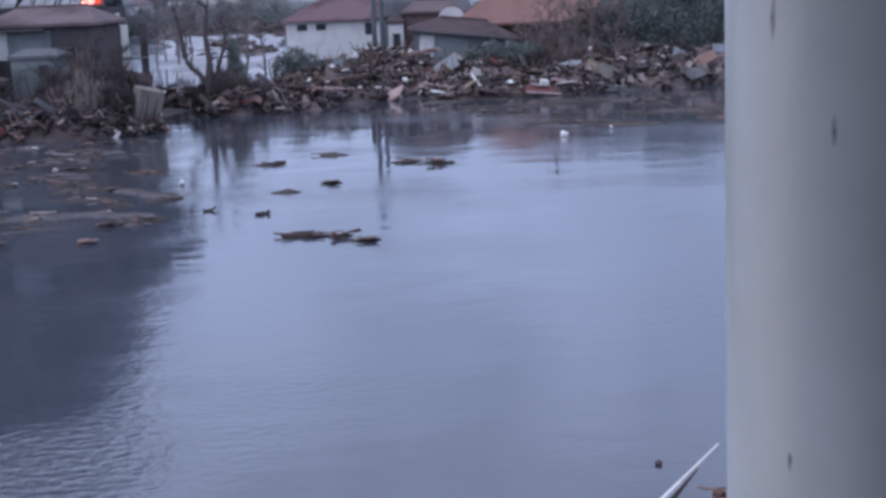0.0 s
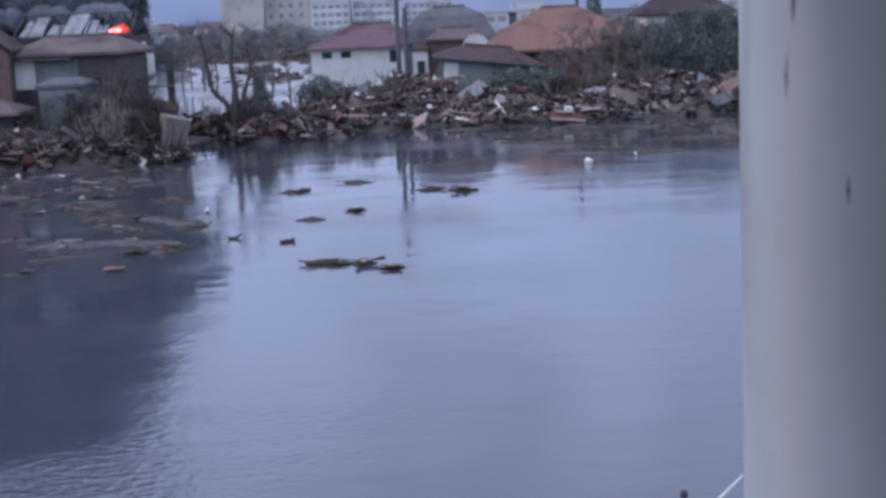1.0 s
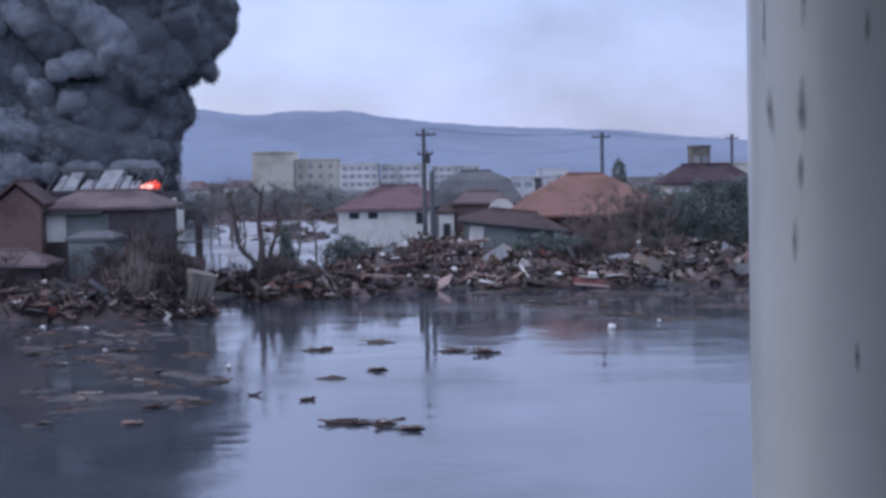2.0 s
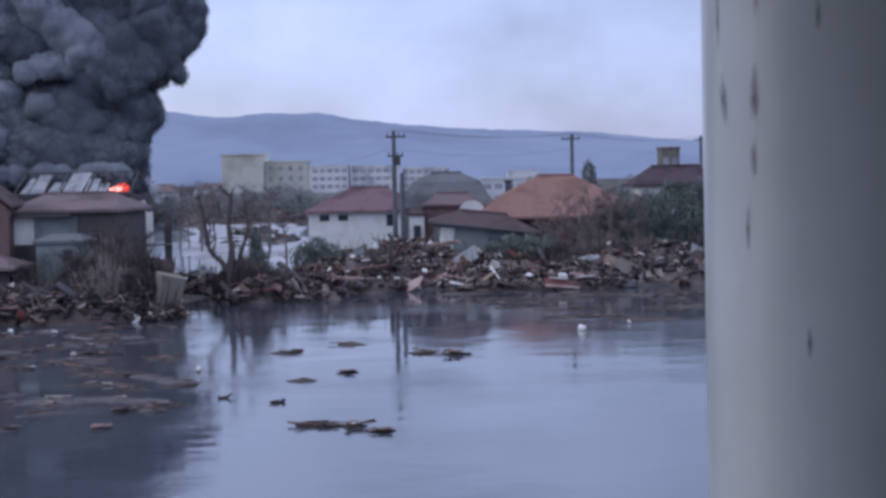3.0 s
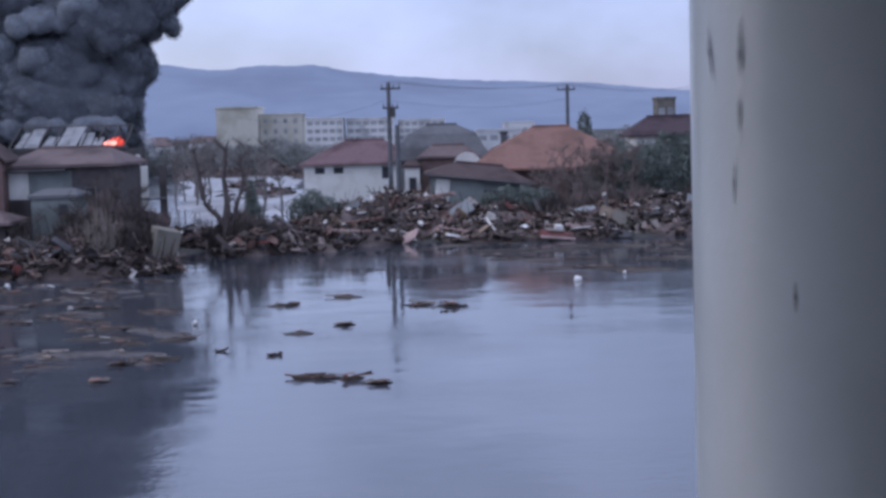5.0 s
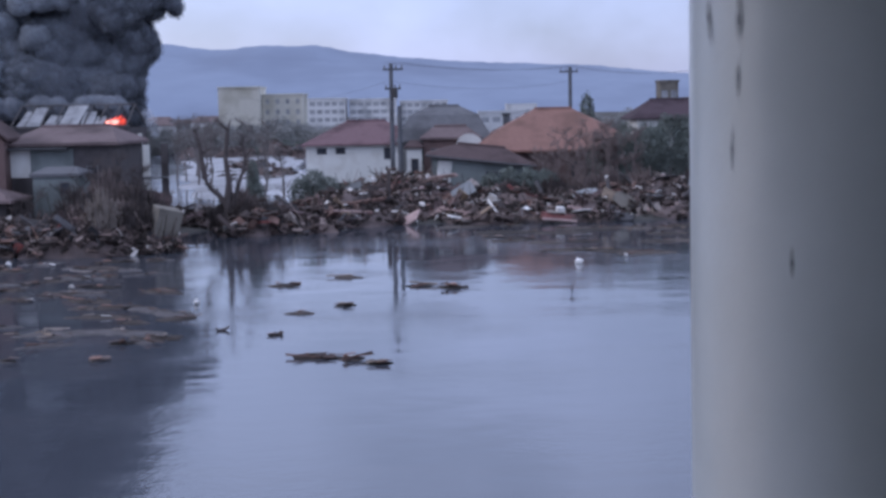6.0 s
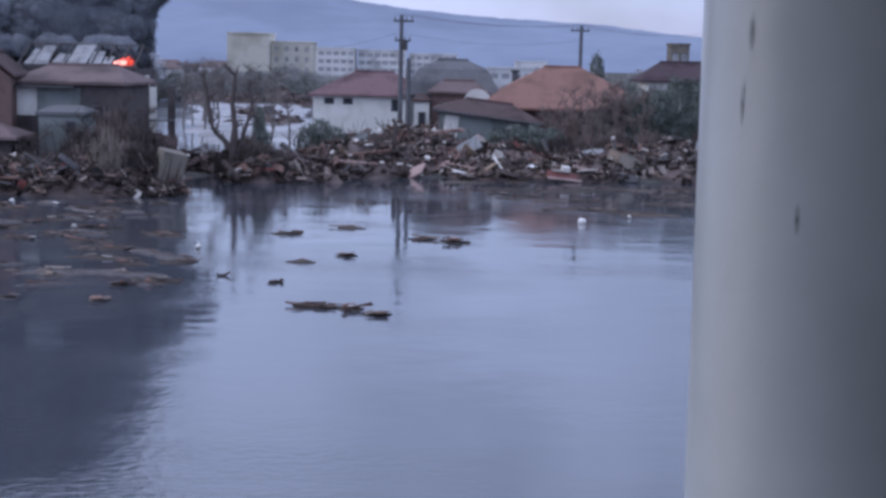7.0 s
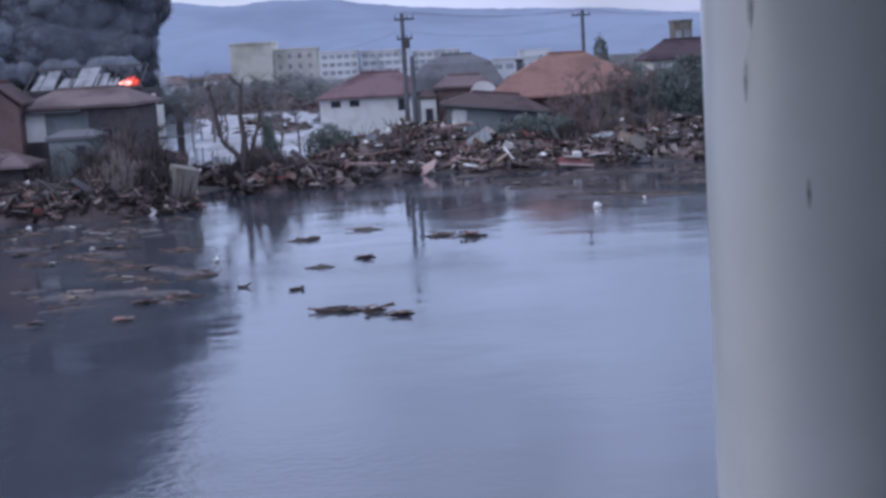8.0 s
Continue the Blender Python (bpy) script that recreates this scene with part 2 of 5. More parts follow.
t.links.new(ripple.outputs[0], b2.inputs["Height"])
t.links.new(b1.outputs[0], b2.inputs["Normal"])
t.links.new(b2.outputs[0], wb.inputs["Normal"])
M["water"] = water_mat

# grime on the column: thin and patchy, fading out at its rim
t = M["stain"].node_tree
sb = t.nodes["Principled BSDF"]
tc = t.nodes.new("ShaderNodeTexCoord")
centre = t.nodes.new("ShaderNodeMapping")
centre.vector_type = "POINT"
centre.inputs["Location"].default_value, centre.inputs["Scale"].default_value = (-1, 0, -1), (2, 0, 2)
t.links.new(tc.outputs["Generated"], centre.inputs[0])
reach = t.nodes.new("ShaderNodeVectorMath")
reach.operation = "LENGTH"
t.links.new(centre.outputs[0], reach.inputs[0])
blotch = t.nodes.new("ShaderNodeTexNoise")
blotch.inputs["Scale"].default_value, blotch.inputs["Detail"].default_value = 70, 3
t.links.new(tc.outputs["Object"], blotch.inputs["Vector"])
uneven = t.nodes.new("ShaderNodeMath")
uneven.operation = "ADD"
t.links.new(reach.outputs["Value"], uneven.inputs[0])
t.links.new(blotch.outputs[0], uneven.inputs[1])
veil = t.nodes.new("ShaderNodeMapRange")
veil.inputs["From Min"].default_value, veil.inputs["From Max"].default_value = 1.45, 0.55
veil.inputs["To Min"].default_value, veil.inputs["To Max"].default_value = 0.0, 0.6
t.links.new(uneven.outputs[0], veil.inputs["Value"])
t.links.new(veil.outputs[0], sb.inputs["Alpha"])

# painted steel column
M["column"] = surface("white_painted_column", (0.62, 0.66, 0.67), 0.3, 14, 2.2, 0.06, 0.05, other=(0.56, 0.60, 0.60))

# ---- builders ----


def mesh_of(name, bm, material):
    me = bpy.data.meshes.new(name)
    bm.to_mesh(me)
    bm.free()
    me.materials.append(material)
    return me


def part(name, bm, material, parent, label=""):
    ob = new(name, mesh_of(name, bm, material))
    ob.parent = parent
    if label:
        tagged(ob, label)
    return ob


def thing(name, x, y, z, label, category, group="", kind=""):
    ob = new(name)
    ob.empty_display_size = 0.3
    ob.matrix_basis = pose(x, y, z)
    return tagged(ob, label, category, group, kind)


def solid(name, bm, material, label="", category="", group="", kind=""):
    return tagged(new(name, mesh_of(name, bm, material)), label, category, group, kind)


def add_box(bm, x0, x1, y0, y1, z0, z1, m=None):
    k = Matrix.Translation(((x0 + x1) / 2, (y0 + y1) / 2, (z0 + z1) / 2)) @ Matrix.Diagonal((x1 - x0, y1 - y0, z1 - z0, 1))
    bmesh.ops.create_cube(bm, size=1, matrix=(m @ k) if m else k)
    return bm


def a_box(*a, bevel=0.0):
    bm = add_box(bmesh.new(), *a)
    if bevel:
        bmesh.ops.bevel(bm, geom=bm.edges[:], offset=bevel, segments=1, affect="EDGES")
    return bm


def add_tube(bm, p, q, r0, r1, sides=6, caps=True):
    p, q = Vector(p), Vector(q)
    turn = (q - p).to_track_quat("Z", "Y").to_matrix().to_4x4()
    bmesh.ops.create_cone(bm, cap_ends=caps, segments=sides, radius1=r0, radius2=r1, depth=(q - p).length,
                          matrix=Matrix.Translation((p + q) / 2) @ turn)


def raw(name, verts, faces, material, smooth=False):
    me = bpy.data.meshes.new(name)
    me.from_pydata([tuple(v) for v in verts], [], [tuple(f) for f in faces])
    me.materials.append(material)
    if smooth:
        me.polygons.foreach_set("use_smooth", [True] * len(me.polygons))
    me.update()
    return me


def wall_bm(x0, x1, z0, z1, y, thick, openings=()):
    """A wall facing -y, with real openings (x0, x1, z0, z1)."""
    bm = bmesh.new()
    xs = sorted({x0, x1, *[o[0] for o in openings], *[o[1] for o in openings]})
    zs = sorted({z0, z1, *[o[2] for o in openings], *[o[3] for o in openings]})
    ids = {}

    def at(i, k, s):
        if (i, k, s) not in ids:
            ids[i, k, s] = bm.verts.new((xs[i], y + s * thick, zs[k]))
        return ids[i, k, s]

    def filled(i, k):
        if not (0 <= i < len(xs) - 1 and 0 <= k < len(zs) - 1):
            return False
        cx, cz = (xs[i] + xs[i + 1]) / 2, (zs[k] + zs[k + 1]) / 2
        return not any(o[0] < cx < o[1] and o[2] < cz < o[3] for o in openings)

    for i in range(len(xs) - 1):
        for k in range(len(zs) - 1):
            if not filled(i, k):
                continue
            bm.faces.new((at(i, k, 0), at(i + 1, k, 0), at(i + 1, k + 1, 0), at(i, k + 1, 0)))
            bm.faces.new((at(i, k + 1, 1), at(i + 1, k + 1, 1), at(i + 1, k, 1), at(i, k, 1)))
            for di, dk, p, q in ((-1, 0, (i, k + 1), (i, k)), (1, 0, (i + 1, k), (i + 1, k + 1)), (0, -1, (i, k), (i + 1, k)), (0, 1, (i + 1, k + 1), (i, k + 1))):
                if not filled(i + di, k + dk):
                    bm.faces.new((at(*q, 0), at(*p, 0), at(*p, 1), at(*q, 1)))
    return bm


def roof_bm(w, d, rise, run, knee=0.0, thick=0.18):
    """A hip roof on z=0, w by d, its ridge set in by run at each end; knee bulges the slopes outwards."""
    bm = bmesh.new()
    rings = [(w / 2, d / 2, 0.0)]
    if knee:
        rings.append((w / 2 - run * 0.42, d / 2 * 0.58, rise * knee))
    rings.append((max(w / 2 - run, 0.02), 0.02 if run <= w / 2 else 0.02, rise))
    loops = []
    for a, b, z in rings:
        loops.append([bm.verts.new(v) for v in ((-a, -b, z), (a, -b, z), (a, b, z), (-a, b, z))])
    under = [bm.verts.new((v.co.x, v.co.y, -thick)) for v in loops[0]]
    seq = [under] + loops
    for lo, hi in zip(seq, seq[1:]):
        for i in range(4):
            j = (i + 1) % 4
            bm.faces.new((lo[i], lo[j], hi[j], hi[i]))
    bm.faces.new(loops[-1])
    bm.faces.new(under[::-1])
    return bm


def gable_bm(w, d, rise, thick=0.15):
    """A gable roof on z=0 whose ridge runs along x."""
    bm = bmesh.new()
    for s in (-1, 1):
        v = [bm.verts.new(c) for c in ((-w / 2, s * d / 2, 0), (w / 2, s * d / 2, 0), (w / 2, 0, rise), (-w / 2, 0, rise),
                                       (-w / 2, s * d / 2, -thick), (w / 2, s * d / 2, -thick), (w / 2, 0, rise - thick), (-w / 2, 0, rise - thick))]
        for f in ((0, 1, 2, 3), (4, 5, 6, 7), (0, 1, 5, 4), (3, 2, 6, 7), (0, 3, 7, 4), (1, 2, 6, 5)):
            bm.faces.new([v[i] for i in f])
    bmesh.ops.recalc_face_normals(bm, faces=bm.faces[:])
    return bm


def add_window(parent, x0, x1, z0, z1, y, kind="window"):
    w = part(kind, wall_bm(x0 - 0.06, x1 + 0.06, z0 - 0.06, z1 + 0.06, y - 0.03, 0.09, [(x0, x1, z0, z1)]), M["trim"], parent)
    part("pane", a_box(x0, x1, y + 0.05, y + 0.07, z0, z1), M["pane"], w)
    if x1 - x0 > 1.0:
        part("mullion", a_box((x0 + x1) / 2 - 0.03, (x0 + x1) / 2 + 0.03, y - 0.01, y + 0.045, z0, z1), M["trim"], w)
    return w


def house(name, x0, x1, y0, y1, base, eave, rise, run, wall, roof, label, windows=(), knee=0.0, over=0.5, ridge=True, gable=False, turn=0.0, lean=0.0, group="flooded houses"):
    """A house with its front to -y. Windows are (x0, x1, z0, z1) from the house's centre and base."""
    cx, cy = (x0 + x1) / 2, (y0 + y1) / 2
    w, d, h = x1 - x0, y1 - y0, eave - base
    ob = thing(name, cx, cy, base, label, "house", group)
    ob.matrix_basis = pose(cx, cy, base, 0, lean, turn)
    part("wall", wall_bm(-w / 2, w / 2, -0.6, h, -d / 2, 0.2, windows), wall, ob)
    part("wall", a_box(-w / 2, w / 2, d / 2 - 0.2, d / 2, -0.6, h), wall, ob)
    part("wall", a_box(-w / 2, -w / 2 + 0.2, -d / 2 + 0.2, d / 2 - 0.2, -0.6, h), wall, ob)
    part("wall", a_box(w / 2 - 0.2, w / 2, -d / 2 + 0.2, d / 2 - 0.2, -0.6, h), wall, ob)
    for o in windows:
        add_window(ob, *o, -d / 2)
    bm = gable_bm(w + 2 * over, d + 2 * over, rise) if gable else roof_bm(w + 2 * over, d + 2 * over, rise, run, knee)
    bmesh.ops.translate(bm, verts=bm.verts[:], vec=(0, 0, h + 0.16))
    rf = part("roof", bm, roof, ob)
    if gable:
        for s in (-1, 1):
            g = bmesh.new()
            xa = s * (w / 2 - 0.1)
            v = [g.verts.new(c) for c in ((xa - 0.1, -d / 2, h), (xa - 0.1, d / 2, h), (xa - 0.1, 0, h + rise * d / (d + 2 * over)),
                                          (xa + 0.1, -d / 2, h), (xa + 0.1, d / 2, h), (xa + 0.1, 0, h + rise * d / (d + 2 * over)))]
            for f in ((0, 1, 2), (5, 4, 3), (0, 1, 4, 3), (1, 2, 5, 4), (2, 0, 3, 5)):
                g.faces.new([v[i] for i in f])
            bmesh.ops.recalc_face_normals(g, faces=g.faces[:])
            part("gable_wall", g, wall, ob)
    if ridge:
        rl = (w / 2 + over) if gable else max(w / 2 + over - run, 0.15)
        part("ridge_cap", a_box(-rl, rl, -0.14, 0.14, h + 0.16 + rise - 0.08, h + 0.16 + rise + 0.14, bevel=0.04), roof, rf)
    return ob


# ---- debris pieces: a few shapes in each material, shared by all pieces ----
rnd = random.Random(7)


def plank_bm(l, w, th, r):
    bm = bmesh.new()
    rows = []
    for i in range(4):
        u = i / 3 - 0.5
        bend = 0.06 * l * (u * u) * r.uniform(-1, 1)
        ww = w * (1 if 0 < i < 3 else r.uniform(0.55, 1))
        rows.append([bm.verts.new((u * l + r.uniform(-0.03, 0.03) * l, s * ww / 2, bend + k * th / 2)) for s, k in ((-1, -1), (1, -1), (1, 1), (-1, 1))])
    for a, b in zip(rows, rows[1:]):
        for i in range(4):
            j = (i + 1) % 4
            bm.faces.new((a[i], b[i], b[j], a[j]))
    bm.faces.new(rows[0])
    bm.faces.new(rows[-1][::-1])
    bmesh.ops.recalc_face_normals(bm, faces=bm.faces[:])
    return bm


def chunk_bm(s, r):
    bm = bmesh.new()
    bmesh.ops.create_icosphere(bm, subdivisions=1, radius=s)
    for v in bm.verts:
        v.co = Vector((v.co.x * r.uniform(0.7, 1.3), v.co.y * r.uniform(0.6, 1.2), v.co.z * r.uniform(0.4, 0.8)))
    return bm


SHAPES = {}
for mname in ("brown_wood", "dark_wood", "grey_wood", "tan_wood", "white_board", "pink_plaster", "red_sheet", "blue_sheet", "tar"):
    lot = []
    for i in range(3):
        lot.append(("plank", mesh_of("plank", plank_bm(rnd.uniform(1.2, 2.8), rnd.uniform(0.12, 0.28), 0.06, rnd), M[mname])))
    for i in range(3):
        lot.append(("panel", mesh_of("panel", plank_bm(rnd.uniform(0.7, 1.5), rnd.uniform(0.4, 0.9), 0.05, rnd), M[mname])))
    lot.append(("beam", mesh_of("beam", plank_bm(rnd.uniform(2.0, 3.6), 0.16, 0.15, rnd), M[mname])))
    lot.append(("rubble_block", mesh_of("rubble_block", chunk_bm(0.32, rnd), M[mname])))
    SHAPES[mname] = lot
GLOOM = ["dark_wood"] * 10 + ["tar"] * 7 + ["brown_wood"] * 6 + ["grey_wood"] * 2 + ["red_sheet"] * 2 + ["pink_plaster"] + ["white_board"]
PALE = ["pink_plaster"] * 4 + ["grey_wood"] * 4 + ["white_board"] * 4 + ["tan_wood"] * 3 + ["brown_wood"] * 5 + ["dark_wood"] * 4
MIX = (GLOOM, PALE)
MURK = (["dark_wood"] * 10 + ["tar"] * 8 + ["brown_wood"] * 5 + ["grey_wood"], GLOOM[:-1] + ["grey_wood"] * 3 + ["tan_wood"])


def piece(parent, mname, x, y, z, rx, ry, rz, size=1.0, which=None):
    """One loose piece, placed from the parent's origin."""
    nm, me = SHAPES[mname][which if which is not None else rnd.randrange(8)]
    ob = new(nm, me)
    ob.parent = parent
    ob.matrix_basis = pose(x, y, z, rx, ry, rz) @ Matrix.Diagonal((size, size, size, 1))
    return ob


def dome(x, y, rx, ry, h):
    k = 1 - (x / rx) ** 2 - (y / ry) ** 2
    return h * max(k, 0) ** 0.7


HEAPS = []


def heap(cx, cy, rx, ry, h, count, seed, label, mix=MIX, base=0.0):
    """A bank of wreckage: a rough mound, small rubble over it, and loose pieces."""
    r = random.Random(seed)
    ob = thing("debris_heap", cx, cy, base, label, "debris heap", "wreckage heaps")
    HEAPS.append((ob, rx, ry))
    def top(x, y):
        k = dome(x, y, rx, ry, 1)
        n1 = noise.noise((cx + x, cy + y, seed))
        n2 = noise.noise(((cx + x) * 0.35, (cy + y) * 0.35, seed + 5))
        return h * k * (1 + 0.6 * n2) + 0.4 * n1 * min(1, k * 3)

    nx, ny = max(10, int(rx * 2.5)), max(8, int(ry * 2.5))
    verts, faces = [], []
    for j in range(ny + 1):
        for i in range(nx + 1):
            x, y = (i / nx * 2 - 1) * rx, (j / ny * 2 - 1) * ry
            z = top(x, y) - 0.35 * (dome(x, y, rx, ry, 1) < 0.02)
            verts.append((x, y, z - 0.05 - 0.45 * (1 - min(1, dome(x, y, rx, ry, 1) * 1.5))))
    for j in range(ny):
        for i in range(nx):
            a = j * (nx + 1) + i
            faces.append((a, a + 1, a + nx + 2, a + nx + 1))
    me = raw("mound", verts, faces, M["rubble"])
    mound = new("mound", me)
    mound.parent = ob
    sv, sf = [], []
    for k in range(int(count * 2.2)):
        x, y = r.uniform(-1, 1) * rx, r.uniform(-1, 0.6) * ry
        z = top(x, y)
        if z <= 0.02:
            continue
        c = Vector((x, y, z + r.uniform(-0.05, 0.2)))
        turn = Euler((r.uniform(-0.8, 0.8), r.uniform(-0.7, 0.7), r.uniform(0, 6.3))).to_matrix()
        l, w, th = r.uniform(0.15, 0.75), r.uniform(0.08, 0.4), r.uniform(0.03, 0.2)
        b = len(sv)
        for dz in (-th, th):
            for dx, dy in ((-l, -w), (l, -w), (l, w), (-l, w)):
                sv.append(c + turn @ Vector((dx / 2, dy / 2, dz / 2)))
        for f in ((3, 2, 1, 0), (4, 5, 6, 7), (0, 1, 5, 4), (1, 2, 6, 5), (2, 3, 7, 6), (3, 0, 4, 7)):
            sf.append([b + q for q in f])
    small = new("splintered_wood", raw("splintered_wood", sv, sf, M["splinter"]))
    small.parent = ob
    tagged(small, kind="stuff")
    for k in range(count):
        x, y = r.uniform(-0.95, 0.95) * rx, r.uniform(-0.95, 0.5) * ry
        z = top(x, y)
        if z <= 0.03 or noise.noise(((cx + x) * 0.55, (cy + y) * 0.4, 17)) < r.uniform(-0.45, 0.25):
            continue
        pale = noise.noise(((cx + x) * 0.30, (cy + y) * 0.22, 41)) > 0.08
        kind_ = r.choice(mix[1] if pale else mix[0])
        shape = r.choice((0, 1, 2, 3, 4, 5, 3, 4, 5, 6)) if kind_ == "white_board" else r.choice((0, 1, 2, 3, 4, 5, 3, 4, 5, 6, 7))
        size = r.uniform(1.1, 1.7) if r.random() < 0.14 else r.uniform(0.3, 0.85)
        flat = r.random() < 0.6
        piece(ob, kind_, x, y, z + r.uniform(0.0, 0.25), r.uniform(-22, 22) if flat else r.uniform(-70, 70), r.uniform(-15, 15) if flat else r.uniform(-60, 60), r.gauss(0, 35) if flat else r.uniform(0, 360), size, shape)
    sticks = bmesh.new()
    for k in range(int(count * 0.45)):
        x, y = r.uniform(-0.9, 0.9) * rx, r.uniform(-0.9, 0.5) * ry
        z = top(x, y)
        if z <= 0.05:
            continue
        tilt, ang, ln = r.uniform(0.15, 1.3), r.uniform(0, 6.3), r.uniform(0.5, 1.7)
        w = r.uniform(0.015, 0.045)
        add_tube(sticks, (x, y, z - 0.1), (x + math.cos(ang) * math.sin(tilt) * ln, y + math.sin(ang) * math.sin(tilt) * ln * 0.6, z + math.cos(tilt) * ln), w, w * 0.6, 4, caps=False)
    tagged(part("stick_litter", sticks, M["splinter"], ob), kind="stuff")
    for k in range(int(rx * 0.8)):
        x, y = r.uniform(-0.85, 0.85) * rx, r.uniform(-0.85, 0.2) * ry
        frag = part("wall_fragment", plank_bm(r.uniform(1.0, 2.4), r.uniform(0.5, 1.1), 0.12, r), M[r.choice(("brown_roof", "tar", "brown_wall", "dark_wood", "brown_wood") + (() if mix is MURK else ("pink_plaster", "grey_wall")))], ob)
        frag.matrix_basis = pose(x, y, max(top(x, y), 0) + r.uniform(0.0, 0.35), r.uniform(10, 65), r.uniform(-30, 30), r.uniform(-50, 50))
    return ob


# splinters: many tones, one for each loose sliver
sp = surface("splinters", (0.12, 0.085, 0.07), 0.85, 7, 0.8, 0.4, 0.2)
st = sp.node_tree
sgeo = st.nodes.new("ShaderNodeNewGeometry")
sramp = st.nodes.new("ShaderNodeValToRGB")
sramp.color_ramp.interpolation = "CONSTANT"
sramp.color_ramp.elements[0].color = (0.035, 0.028, 0.026, 1)
for pos_, col_ in ((0.45, (0.085, 0.065, 0.06, 1)), (0.72, (0.14, 0.105, 0.095, 1)), (0.89, (0.28, 0.22, 0.20, 1)), (0.96, (0.62, 0.58, 0.55, 1))):
    e = sramp.color_ramp.elements.new(pos_)
    e.color = col_
sramp.color_ramp.elements[-1].color = (0.62, 0.58, 0.55, 1)
st.links.new(sgeo.outputs["Random Per Island"], sramp.inputs[0])
st.links.new(sramp.outputs[0], st.nodes["Principled BSDF"].inputs["Base Color"])
M["splinter"] = sp


def limb(bm, p, q, r0, r1, r, wob=0.12, n=4):
    p, q = Vector(p), Vector(q)
    pts = [p]
    for i in range(1, n):
        c = p.lerp(q, i / n)
        pts.append(c + Vector((r.uniform(-1, 1), r.uniform(-1, 1), r.uniform(-1, 1))) * wob * (q - p).length / n)
    pts.append(q)
    for i in range(n):
        add_tube(bm, pts[i], pts[i + 1], r0 + (r1 - r0) * i / n, r0 + (r1 - r0) * (i + 1) / n, 6, caps=True)
    return pts


def bare_tree(x, y, z, stems, seed, label, twigs=120, spread=1.0, bark="bark", twig="twig", group="bare trees"):
    """Stems are (base, tip, base radius) from the foot; boughs and twigs grow from their upper halves."""
    r = random.Random(seed)
    ob = thing("bare_tree", x, y, z, label, "tree", group)
    bm, tw = bmesh.new(), bmesh.new()
    for p, q, r0 in stems:
        pts = limb(bm, p, q, r0, r0 * 0.4, r)
        for k in range(7):
            a = Vector(pts[r.randrange(1, len(pts))])
            ang, up = r.uniform(0, 6.3), r.uniform(0.3, 1.0)
            ln = r.uniform(0.5, 1.3) * spread
            e = a + Vector((math.cos(ang), math.sin(ang) * 0.7, up)) * ln
            limb(bm, a, e, r0 * 0.33, r0 * 0.12, r, 0.2, 3)
            for _ in range(twigs // 14):
                s = a.lerp(e, r.uniform(0.2, 1))
                f = s + Vector((r.uniform(-1, 1), r.uniform(-1, 1), r.uniform(-0.1, 1))) * r.uniform(0.3, 0.8) * spread
                add_tube(tw, s, f, 0.018 * spread, 0.006, 3, caps=False)
    part("trunk", bm, M[bark], ob)
    tagged(part("branchwork", tw, M[twig], ob), kind="stuff")
    return ob


def tuft(name, x, y, z, rx, ry, h, count, seed, mat_, label, category="shrub", width=0.03, group="", droop=0.0, splay=1.0):
    """A shrub or grass clump of many thin blades that fan out from the foot."""
    r = random.Random(seed)
    verts, faces = [], []
    for k in range(count):
        ang, q = r.uniform(0, 6.3), math.sqrt(r.random())
        a = Vector((math.cos(ang) * rx * q * 0.5, math.sin(ang) * ry * q * 0.5, r.uniform(-0.1, h * 0.35)))
        hh = h * r.uniform(0.45, 1.0) * (1 - 0.35 * q)
        tip = Vector((math.cos(ang) * rx * q * splay + r.uniform(-0.2, 0.2), math.sin(ang) * ry * q * splay, hh))
        m = a.lerp(tip, 0.6) + Vector((r.uniform(-0.1, 0.1), 0, 0.15 * h * (1 - droop)))
        side = Vector((math.cos(ang + 1.57 + r.uniform(-1, 1)), math.sin(ang + 1.57 + r.uniform(-1, 1)), 0)) * width * r.uniform(0.6, 1.5)
        b = len(verts)
        verts += [a - side, a + side, m + side * 0.7, m - side * 0.7, tip]
        faces += [(b, b + 1, b + 2, b + 3), (b + 3, b + 2, b + 4)]
    ob = thing(name, x, y, z, label, category, group)
    c = tagged(new("growth", raw("growth", verts, faces, M[mat_])), kind="stuff")
    c.parent = ob
    return ob


